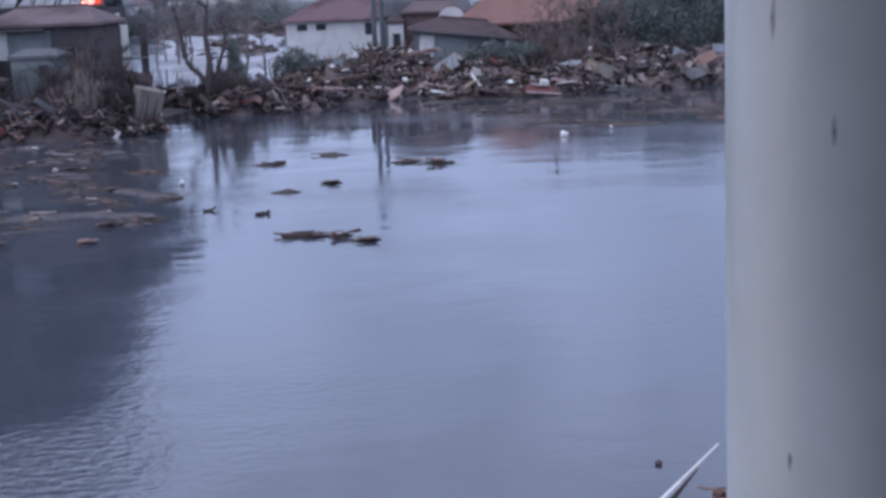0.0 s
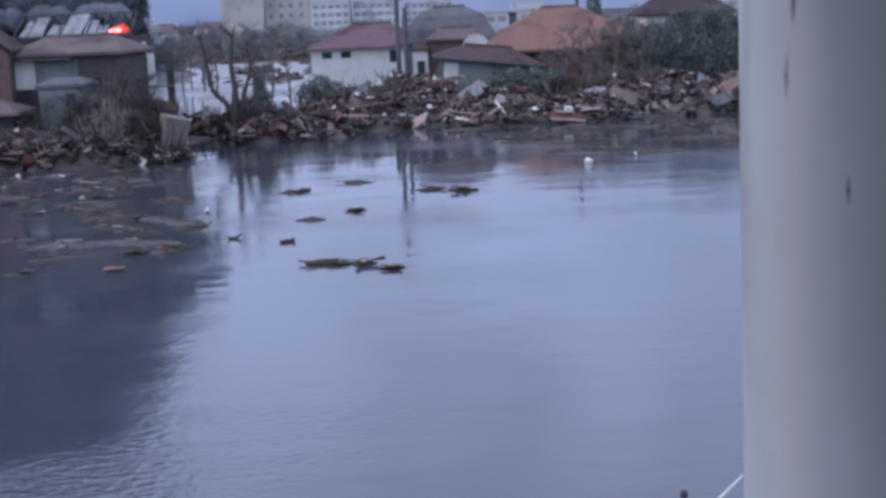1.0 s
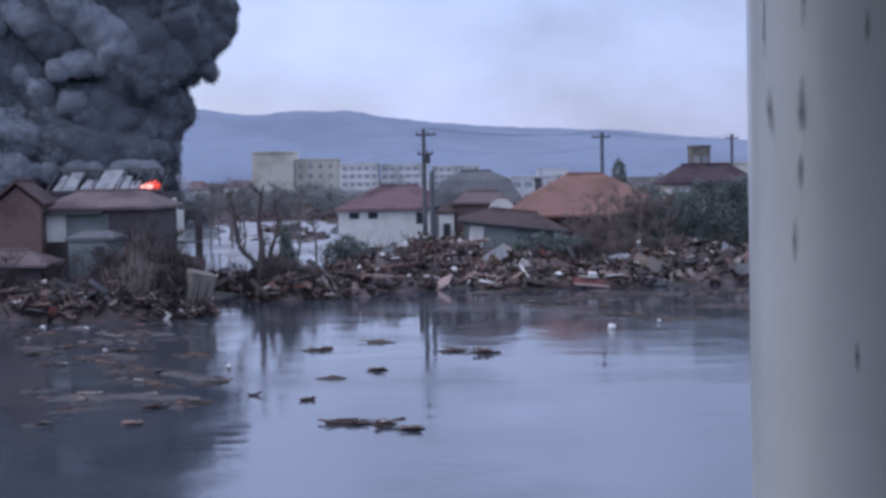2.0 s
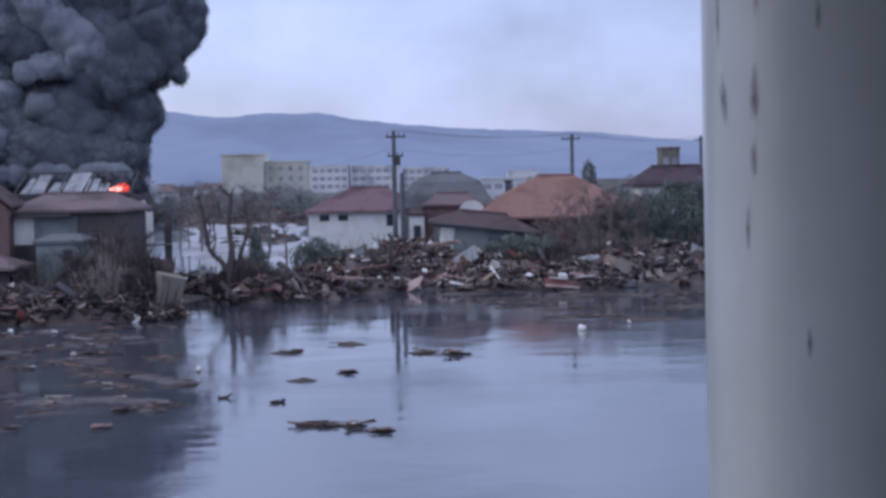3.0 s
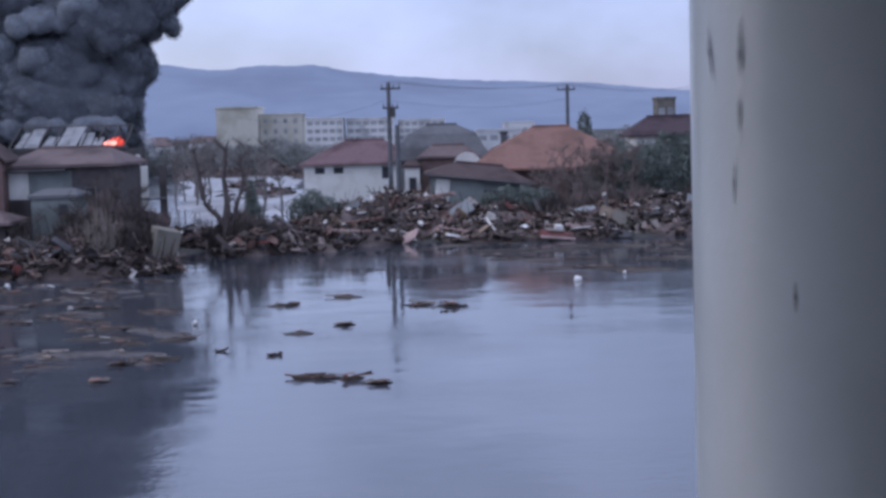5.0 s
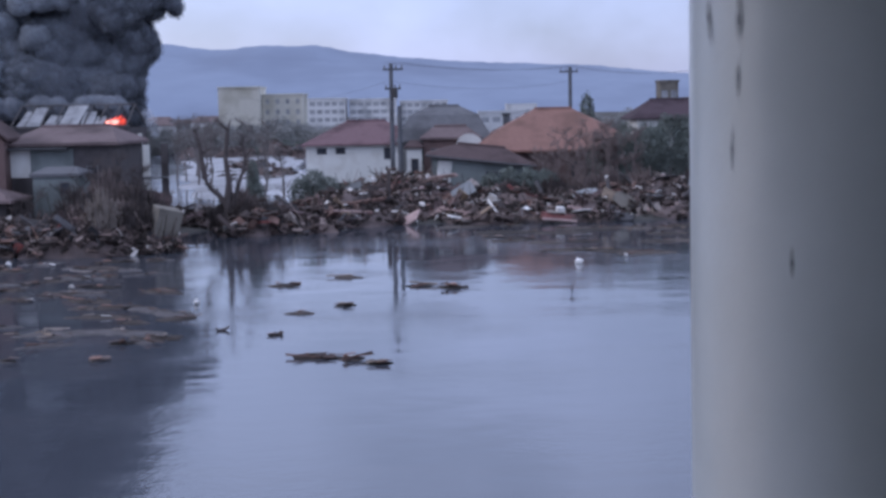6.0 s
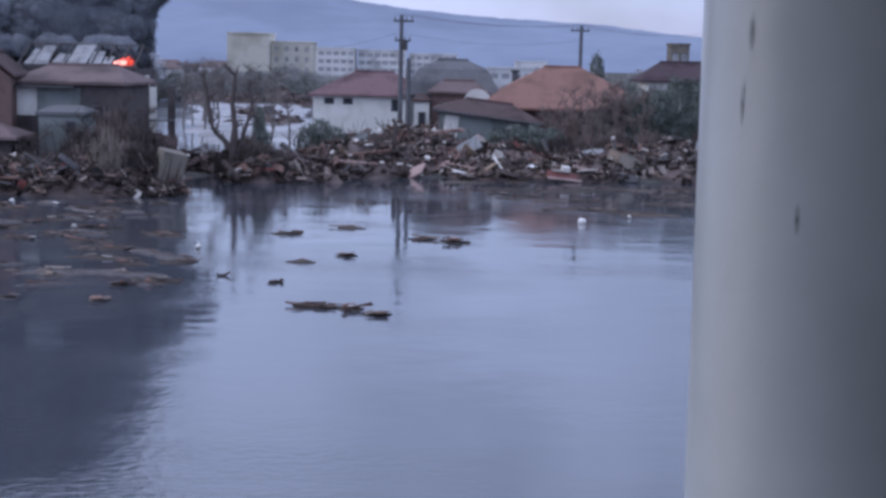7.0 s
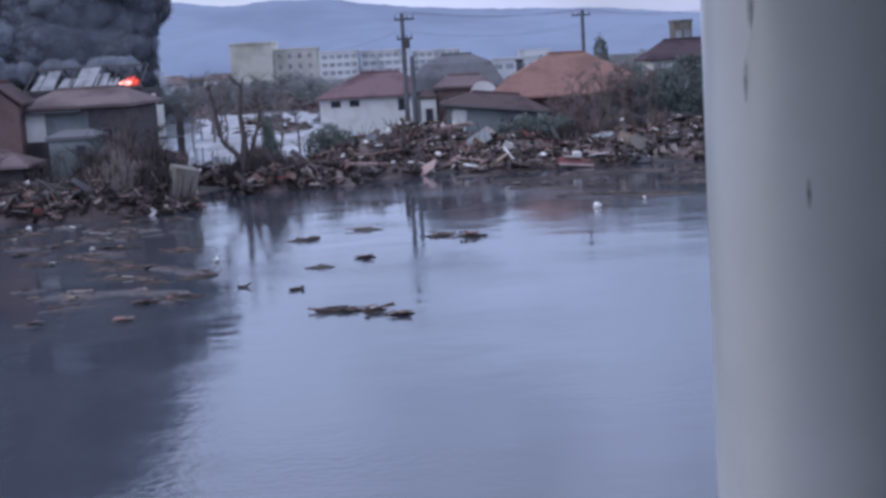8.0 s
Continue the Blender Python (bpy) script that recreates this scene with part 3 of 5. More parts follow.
def leafy(name, x, y, z, blobs, count, size, seed, mat_, label, category="hedge", group=""):
    """A crown of many small leaves over lobes (cx, cy, cz, rx, ry, rz), on short trunks."""
    r = random.Random(seed)
    verts, faces = [], []
    tot = sum(b[3] * b[5] for b in blobs)
    for b in blobs:
        for k in range(int(count * b[3] * b[5] / tot)):
            v = Vector((r.gauss(0, 1), r.gauss(0, 1), r.gauss(0, 1))).normalized() * (r.uniform(0.35, 1.0) ** 0.5)
            v *= 1 + 0.28 * noise.noise(v * 2.2 + Vector((seed, b[0], b[2])))
            c = Vector((b[0] + v.x * b[3], b[1] + v.y * b[4], b[2] + v.z * b[5]))
            e = Euler((r.uniform(0, 6), r.uniform(0, 6), r.uniform(0, 6))).to_matrix()
            s = size * r.uniform(0.6, 1.4)
            i = len(verts)
            verts += [c + e @ Vector(q) * s for q in ((-0.5, 0, 0), (0, -0.3, 0.05), (0.6, 0, 0), (0, 0.3, 0.05))]
            faces.append((i, i + 1, i + 2, i + 3))
    ob = thing(name, x, y, z, label, category, group)
    c = tagged(new("crown", raw("crown", verts, faces, M[mat_])), kind="stuff")
    c.parent = ob
    bm = bmesh.new()
    for b in blobs:
        foot = (b[0] * 0.9, b[1], -0.4)
        add_tube(bm, foot, (b[0], b[1], b[2]), 0.14, 0.07, 6)
        for k in range(4):
            a = r.uniform(0, 6.3)
            add_tube(bm, (b[0], b[1], b[2] * 0.7), (b[0] + math.cos(a) * b[3] * 0.7, b[1] + math.sin(a) * b[4] * 0.7, b[2] + b[5] * 0.4), 0.06, 0.02, 5)
    tagged(part("trunk", bm, M["bark"], ob), kind="stuff" if len(blobs) > 1 else "")
    return ob


# ---- ground, water, hills ----


def front(x):
    """Where the wrecked bank meets the flood."""
    xs = (-400, -30, -20, -16.4, -15.5, -15.1, -13.9, -13.3, -12, -10.5, -8.5, -3, 3, 8, 14, 20, 400)
    ys = (74, 74, 73, 73.5, 75.5, 87, 86.5, 82.5, 82, 84.5, 86.5, 88, 89, 88, 89, 92, 95)
    return float(np.interp(x, xs, ys))


def land(x, y):
    d = y - front(x)
    z = -1.6 + 1.9 * min(max((d + 4) / 6, 0), 1)
    n = noise.noise((x * 0.15, y * 0.15, 3)) * 0.25 + noise.noise((x * 0.6, y * 0.6, 9)) * 0.12
    lx = -60 - (y - 100) * 0.25
    inside = min(max((y - 102) / 8, 0), 1) * min(max((262 - y) / 20, 0), 1) * min(max((x - lx) / 6, 0), 1) * min(max((-8.5 - (y - 110) * 0.085 - x) / 4, 0), 1)
    z = z * (1 - inside) - 1.0 * inside
    far = min(max((y - 240) / 200, 0), 1)
    return z + n * (1 - inside) * (d > -6) + 0.6 * far


gx = np.unique(np.concatenate([np.linspace(-3200, -90, 14), np.linspace(-90, 60, 101), np.linspace(60, 3200, 14)]))
gy = np.unique(np.concatenate([np.linspace(-400, 60, 8), np.linspace(60, 120, 41), np.linspace(120, 280, 41), np.linspace(280, 4200, 14)]))
verts = [(x, y, land(x, y)) for y in gy for x in gx]
nx = len(gx)
faces = [(j * nx + i, j * nx + i + 1, (j + 1) * nx + i + 1, (j + 1) * nx + i) for j in range(len(gy) - 1) for i in range(nx - 1)]
tagged(new("ground", raw("ground", verts, faces, M["ground"], True)), kind="structure")

bm = bmesh.new()
v = [bm.verts.new(c) for c in ((-420, -300, 0), (420, -300, 0), (420, 300, 0), (-420, 300, 0))]
bm.faces.new(v)
solid("water", bm, M["water"], kind="structure")

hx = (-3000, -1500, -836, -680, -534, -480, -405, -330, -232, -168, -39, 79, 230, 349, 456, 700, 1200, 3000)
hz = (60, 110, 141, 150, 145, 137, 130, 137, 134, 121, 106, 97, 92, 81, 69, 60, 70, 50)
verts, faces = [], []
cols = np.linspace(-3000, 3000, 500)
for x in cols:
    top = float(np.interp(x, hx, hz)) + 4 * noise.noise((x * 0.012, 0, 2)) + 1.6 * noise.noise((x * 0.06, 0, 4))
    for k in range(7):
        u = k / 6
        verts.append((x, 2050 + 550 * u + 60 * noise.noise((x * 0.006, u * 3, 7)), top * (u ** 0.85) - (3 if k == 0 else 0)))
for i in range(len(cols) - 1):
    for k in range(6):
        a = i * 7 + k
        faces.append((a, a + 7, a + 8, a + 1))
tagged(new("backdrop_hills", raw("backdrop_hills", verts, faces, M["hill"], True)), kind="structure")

# ---- the balcony that the camera stands on ----
CX, CY, R = 0.6585, 1.957, 0.30
bm = bmesh.new()
rings = []
for k, (z, rr) in enumerate(((-1.5, R), (6.02, R), (6.03, R + 0.02), (6.10, R + 0.02), (6.12, R), (9.0, R))):
    rings.append([bm.verts.new((CX - 0.0067 * (z - 7.5) + rr * math.cos(a), CY + rr * math.sin(a), z)) for a in np.linspace(0, 2 * math.pi, 73)[:-1]])
for lo, hi in zip(rings, rings[1:]):
    for i in range(72):
        bm.faces.new((lo[i], lo[(i + 1) % 72], hi[(i + 1) % 72], hi[i])).smooth = True
column = solid("column", bm, M["column"], "round white painted column with grey drip stains", "column", kind="structure")


def streak(z0, a0, z1, a1, width, label=""):
    """A thin run of grime down the column, tapered, following its round."""
    verts, faces = [], []
    n = 9
    for i in range(n + 1):
        u = i / n
        z, a = z0 + (z1 - z0) * u, a0 + (a1 - a0) * u
        wdt = width * (0.35 + 0.65 * math.sin(math.pi * min(max(0.12 + 0.8 * u, 0), 1))) * (1 + 0.3 * noise.noise((z * 40, a, 1)))
        for s in (-1, -0.33, 0.33, 1):
            ang = radians(a + s * wdt)
            verts.append((CX - 0.0067 * (z - 7.49) + (R + 0.0012) * math.sin(ang), CY - (R + 0.0012) * math.cos(ang), z))
    for i in range(n):
        for k in range(3):
            b = i * 4 + k
            faces.append((b, b + 1, b + 5, b + 4))
    o = new("stain", raw("stain", verts, faces, M["stain"], True))
    o.parent = column
    return o


for z0, a0, z1, a1, w in ((0.14, -77.6, 0.06, -73.0, 1.1), (0.135, -60.6, 0.06, -61.8, 1.2), (0.045, -61.6, -0.012, -62.0, 0.9), (-0.05, -64.0, -0.107, -64.9, 0.7),
                          (0.215, -41.5, 0.178, -41.6, 0.7), (-0.208, -45.0, -0.238, -44.5, 0.65), (0.30, -59.9, 0.205, -60.3, 1.0), (0.27, -78, 0.17, -78.4, 0.8), (-0.677, -57.5, -0.70, -57.4, 0.6)):
    streak(7.487 + z0 + 0.008, a0, 7.487 + z1 - 0.008, a1, w * 1.5)

# all out of view; ceiling and walls are added to shade the column's near side
solid("floor", a_box(-5, 6, -3.0, 2.35, 5.75, 6.0), M["slab"], kind="structure")
solid("ceiling", a_box(-5, 6, -3.0, 2.45, 9.0, 9.3), M["slab"], kind="structure")
solid("wall_south", a_box(-5, 6, -3.2, -3.0, -1.6, 9.3), M["slab"], kind="structure")
solid("wall_east", a_box(2.6, 2.8, -3.0, 2.35, 6.0, 9.0), M["slab"], kind="structure")

# pale slush field behind the bank, ragged at its edge
verts, faces = [], []
nu, nv = 44, 30
for j in range(nv + 1):
    for i in range(nu + 1):
        u, v = i / nu, j / nv
        y = 119 + 130 * v
        xl, xr = -25 - (y - 126) * 0.19, -11.5 - (y - 126) * 0.10
        x = xl + (xr - xl) * u
        rim = min(u, 1 - u, v * 2.2, (1 - v) * 2) * 6
        z = 0.16 * min(rim + 0.9 * noise.noise((x * 0.22, y * 0.13, 6)), 1) + 0.10 * noise.noise((x * 0.3, y * 0.12, 8)) - 0.06
        verts.append((x, y, z if 0 < i < nu and 0 < j < nv else -0.25))
for j in range(nv):
    for i in range(nu):
        q = j * (nu + 1) + i
        faces.append((q, q + 1, q + nu + 2, q + nu + 1))
tagged(new("ground_slush", raw("ground_slush", verts, faces, M["slush"], True)), kind="structure")

# ---- houses on the far bank ----
house("house", -13.9, -2.0, 138, 146, 0.3, 4.1, 2.3, 4.4, M["white_wall"], M["red_roof"],
      "white rendered house with a dull red hip roof above flood debris", [(-4.8, -3.9, 3.0, 3.55), (-2.9, -2.0, 3.0, 3.55), (2.0, 3.0, 2.4, 3.5)])

arch = house("house", -3.6, 3.9, 116, 124, 0.3, 4.8, 2.9, 2.8, M["grey_wall"], M["grey_roof"],
             "tall grey house with a rounded dark tile roof", [(-2.6, -1.6, 2.6, 3.9), (1.4, 2.6, 2.6, 3.9)], knee=0.74, over=0.4)
annex = house("house", -1.6, 2.9, 112.6, 115.6, 0.3, 5.1, 0.9, 1.2, M["pink_wall"], M["pink_roof"],
              "narrow annex with a faded pink roof", [(-1.6, -0.4, 2.8, 4.0)], over=0.3)
house("house", -3.0, -1.75, 112.0, 114.5, 0.3, 4.4, 0.5, 0.5, M["white_wall"], M["brown_roof"],
      "small white porch building beside the grey house", [(-0.2, 0.3, 2.2, 3.2)], over=0.2, ridge=False)
# rounded white gable end
gable_sign = thing("gable_canopy", 2.2, 111.6, 4.5, "rounded white gable canopy over a brown roof", "canopy")
bm = bmesh.new()
vs = [bm.verts.new((1.1 * math.cos(a), y, 1.02 * math.sin(a))) for y in (0, 0.9) for a in np.linspace(0, math.pi, 15)]
for i in range(14):
    bm.faces.new((vs[i], vs[i + 1], vs[i + 16], vs[i + 15]))
bm.faces.new(vs[:15])
bm.faces.new(vs[15:][::-1])
bmesh.ops.recalc_face_normals(bm, faces=bm.faces[:])
part("canopy_shell", bm, M["white_wall"], gable_sign)
part("bracket", a_box(-0.9, -0.7, 0.1, 0.8, -4.3, 0), M["brown_wall"], gable_sign)
part("bracket", a_box(0.7, 0.9, 0.1, 0.8, -4.3, 0), M["brown_wall"], gable_sign)

low = house("house", -1.2, 6.3, 105, 110.5, 0.2, 3.5, 1.0, 2.4, M["green_wall"], M["brown_roof"],
            "low grey-green house with a sagging brown roof, tilted by the flood", [(0.5, 1.9, 1.3, 2.6), (2.4, 3.3, 0.9, 2.5)], over=0.55, lean=6.5)
part("door", a_box(-3.3, -2.2, -2.83, -2.76, 0.9, 3.1, bevel=0.02), M["white_wall"], low, "plain white door panel")
part("gutter", a_box(-4.3, 4.3, -3.42, -3.32, 3.33, 3.43), M["trim"], low)

house("house", 2.6, 16.4, 110.5, 123.5, 0.3, 4.0, 3.3, 6.0, M["pink_wall"], M["orange_roof"],
      "wide house under a faded orange clay tile roof", [(-4.5, -3, 1.4, 2.8), (1, 2.6, 1.4, 2.8), (4, 5.4, 1.4, 2.8)], over=0.7)

house("house", 21.2, 30.4, 148, 156, 0.4, 6.1, 2.0, 2.6, M["white_wall"], M["dark_roof"],
      "white house with a dark red hip roof behind trees", [(-3.4, -2.2, 3.6, 4.8), (0, 1.3, 3.6, 4.8), (2.6, 3.8, 3.6, 4.8)], over=0.7)
# chimney-like stub seen between the roofs
pl = thing("chimney", 6.0, 128, 0.3, "slim dark chimney stack", "chimney")
part("flue", a_box(-0.3, 0.3, -0.3, 0.3, 0, 6.6, bevel=0.03), M["concrete"], pl)
part("cap", a_box(-0.4, 0.4, -0.4, 0.4, 6.6, 6.8, bevel=0.03), M["dark_metal"], pl)

# ---- left bank houses ----
lh = house("house", -26.3, -19.9, 82, 90, 0.2, 5.8, 0.95, 1.4, M["brown_wall"], M["pink_roof"],
           "damaged two-storey house with a long faded pink roof", [(1.6, 2.2, 3.4, 4.3)], over=0.4)
part("wall_panel", a_box(-3.1, -1.8, -4.06, -4.0, 3.7, 5.5), M["white_wall"], lh, "pale rendered wall panel")
part("wall_panel", a_box(-1.75, 0.8, -4.06, -4.0, 3.9, 5.4), M["green_wall"], lh, "grey-green wall panel")
part("awning", a_box(-3.15, 0.6, -4.75, -4.06, 5.35, 5.5, bevel=0.03), M["dark_metal"], lh)
lean_to = house("shed", -23.8, -21.2, 78.6, 81.6, 0.2, 4.1, 0.35, 0.6, M["green_wall"], M["grey_roof"],
                "blue-grey clad lean-to against the house", [(0.3, 0.8, 2.9, 3.5)], over=0.15, ridge=False)
ruin = thing("ruined_wall", -20.0, 92.6, 0.0, "white corner of a torn-away house wall, still upright", "wall")
part("corner_post", a_box(-0.75, -0.5, 0, 0.3, 0, 6.3, bevel=0.03), M["white_wall"], ruin)
part("wall_stub", a_box(-0.45, -0.02, 0.02, 0.26, 0, 5.5, bevel=0.03), M["white_wall"], ruin)
part("wall_stub", a_box(0.75, 1.25, 0.05, 0.25, 0, 5.6, bevel=0.03), M["brown_wall"], ruin, "dark stub of wall")
part("sill", a_box(-0.5, 1.3, -0.06, 0.02, 3.2, 3.35, bevel=0.02), M["trim"], ruin)
house("house", -28.85, -26.15, 80.85, 83.65, 0.2, 6.15, 1.35, 1.0, M["pink_wall"], M["brown_roof"],
      "narrow brick-pink house front with a dark gable roof", (), over=0.28, gable=True, turn=90)
house("house", -37.0, -29.5, 85, 92, 0.2, 5.4, 1.1, 2.0, M["pink_wall"], M["brown_roof"],
      "brick-pink house with a dark brown roof", [(1.0, 2.0, 2.6, 4.2)], over=0.5)
house("shed", -31.0, -24.9, 77.0, 80.4, 0.2, 2.7, 0.7, 1.6, M["brown_wall"], M["pink_roof"],
      "low outbuilding with a dull pink pent roof", [(-1.5, -0.3, 1.0, 2.0)], over=0.4)
caved = thing("collapsed_roof", -17.7, 79.2, 1.4, "collapsed brown roof lying in the wreckage", "roof")
for x, z, rx, ry, rz, l, w, mt in ((0, 1.1, 38, 8, 6, 3.6, 2.0, "brown_roof"), (-0.6, 0.4, 62, -6, -4, 3.0, 1.5, "brown_wall"), (1.3, 0.6, 30, 24, 12, 2.2, 1.2, "brown_roof")):
    o = part("roof_slab", plank_bm(l, w, 0.14, rnd), M[mt], caved)
    o.matrix_basis = pose(x, 0, z, rx, ry, rz)
for k in range(5):
    o = part("rafter", plank_bm(2.4, 0.12, 0.12, rnd), M["dark_wood"], caved)
    o.matrix_basis = pose(-1.2 + k * 0.6, -0.3, 0.6, 0, rnd.uniform(-70, -20), rnd.uniform(60, 120))
tank = thing("concrete_block", -15.85, 75.6, 0.1, "beige concrete block tilted in the wreckage", "concrete block")
tank.matrix_basis = pose(-15.85, 75.6, 0.45, 9, 12, 30)
part("body", a_box(-0.72, 0.68, -0.6, 0.6, 0, 1.95, bevel=0.02), M["beige"], tank)
part("rim", a_box(-0.5, 0.5, -0.45, 0.45, 1.9, 1.94, bevel=0.01), M["beige"], tank)

# ---- the burning factory ----
fac = thing("factory", -64.5, 240, 0.2, "burning factory shed with pale roof sheets and sooty frame", "factory")
part("wall", wall_bm(-10.2, 10.2, -0.4, 5.4, -5, 0.25, [(-8, -5.5, 1, 4), (-3, -0.5, 1, 4), (2, 4.5, 1, 4), (6, 8.5, 1, 4)]), M["brown_wall"], fac)
part("wall", a_box(-10.2, 10.2, 10, 10.25, -0.4, 5.4), M["brown_wall"], fac)
part("wall", a_box(-10.2, -9.95, -4.75, 10, -0.4, 5.4), M["brown_wall"], fac)
part("wall", a_box(9.95, 10.2, -4.75, 10, -0.4, 5.4), M["brown_wall"], fac)
part("eave_beam", a_box(-10.6, 10.6, -5.4, -5.02, 5.4, 5.9), M["steel"], fac)
slope = math.degrees(math.atan2(3.7, 7.5))
for i, (a, b, k) in enumerate(((-9.6, -7.6, 0.8), (-7.3, -4.9, 1.0), (-4.3, -2.2, 0.6), (-1.9, 1.6, 0.95), (2.0, 4.1, 0.75), (4.4, 6.0, 0.45), (6.5, 8.4, 0.3))):
    bm = bmesh.new()
    n = 8
    rows = [[bm.verts.new((a + (b - a) * c / n, v * 8.3 * k, (0.06 if c % 2 else 0) + 0.25 * noise.noise((a + c, v, 3)) * v)) for c in range(n + 1)] for v in (0, 0.5, 1)]
    for r0, r1 in zip(rows, rows[1:]):
        for c in range(n):
            bm.faces.new((r0[c], r0[c + 1], r1[c + 1], r1[c]))
    bmesh.ops.solidify(bm, geom=bm.faces[:], thickness=0.05)
    o = part("roof_sheet", bm, M["pale_metal"], fac)
    o.matrix_basis = pose(0, -5.2, 5.85, slope - (i % 3) * 3, (i * 7 % 5 - 2) * 1.1, (i * 5 % 7 - 3) * 1.6)
for i in range(9):
    bm = bmesh.new()
    x = -10 + i * 2.5
    add_tube(bm, (x, -5.2, 5.75), (x, 2.3, 9.4), 0.16, 0.16, 5)
    add_tube(bm, (x, 2.3, 9.4), (x, 10, 5.75), 0.16, 0.16, 5)
    part("rafter", bm, M["steel"], fac)
bm = bmesh.new()
add_tube(bm, (-10.2, 2.3, 9.45), (10.2, 2.3, 9.45), 0.15, 0.15, 6)
part("ridge_beam", bm, M["steel"], fac)


def flame_tongue(w, h, seed):
    """One ragged tongue of flame, fat below and drawn out above."""
    bm = bmesh.new()
    bmesh.ops.create_icosphere(bm, subdivisions=3, radius=1)
    for v in bm.verts:
        u = (v.co.z + 1) / 2
        v.co = Vector((v.co.x * w / 2 * (1.15 - 0.75 * u) + 0.35 * w * u * u, v.co.y * w * 0.3 * (1.15 - 0.75 * u), u * h))
        v.co += Vector(noise.noise_vector(v.co * 1.8 + Vector((seed, 0, 0)))) * 0.18
    for f in bm.faces:
        f.smooth = True
    return bm


fire = thing("fire", -56.6, 234.4, 6.15, "bright orange-red flames on the factory eave", "fire")
for k, (x, w, h) in enumerate(((-0.9, 1.3, 1.0), (-0.1, 1.7, 1.6), (0.8, 1.5, 1.9), (1.5, 1.1, 1.2))):
    o = part("flame", flame_tongue(w, h, 3 + k), M["flame"], fire)
    o.matrix_basis = pose(x, 0.1 * k, 0, 0, 12, 0)
for k, (x, w, h) in enumerate(((-0.8, 1.2, 0.7), (0.1, 1.3, 0.95), (0.7, 0.8, 0.8))):
    o = part("flame_core", flame_tongue(w, h, 9 + k), M["flame_core"], fire)
    o.matrix_basis = pose(x, -0.8, 0.1, 0, 18, 0)


def frayed(name, base, cover):
    """Smoke so thin that it is torn into shreds; cover is the share of shreds."""
    m = surface(name, base, 1.0, 0.35, 0.05, 0.2, 0.0)
    t = m.node_tree
    pos = t.nodes.new("ShaderNodeNewGeometry")
    tatter = t.nodes.new("ShaderNodeTexNoise")
    tatter.inputs["Scale"].default_value, tatter.inputs["Detail"].default_value = 0.8, 2
    t.links.new(pos.outputs["Position"], tatter.inputs["Vector"])
    hole = t.nodes.new("ShaderNodeMapRange")
    hole.inputs["From Min"].default_value, hole.inputs["From Max"].default_value = 0.56 - cover * 0.25, 0.86 - cover * 0.25
    hole.inputs["To Max"].default_value = 0.62
    t.links.new(tatter.outputs[0], hole.inputs["Value"])
    t.links.new(hole.outputs[0], t.nodes["Principled BSDF"].inputs["Alpha"])
    return m


FRAY = [frayed("fraying_black_smoke", (0.135, 0.147, 0.172), 0.85), frayed("shreds_of_black_smoke", (0.135, 0.147, 0.172), 0.5)]
STEAM = frayed("white_steam", (0.55, 0.56, 0.6), 0.7)
FRAY_THIN = [frayed("fraying_grey_smoke", (0.24, 0.26, 0.295), 0.85)]

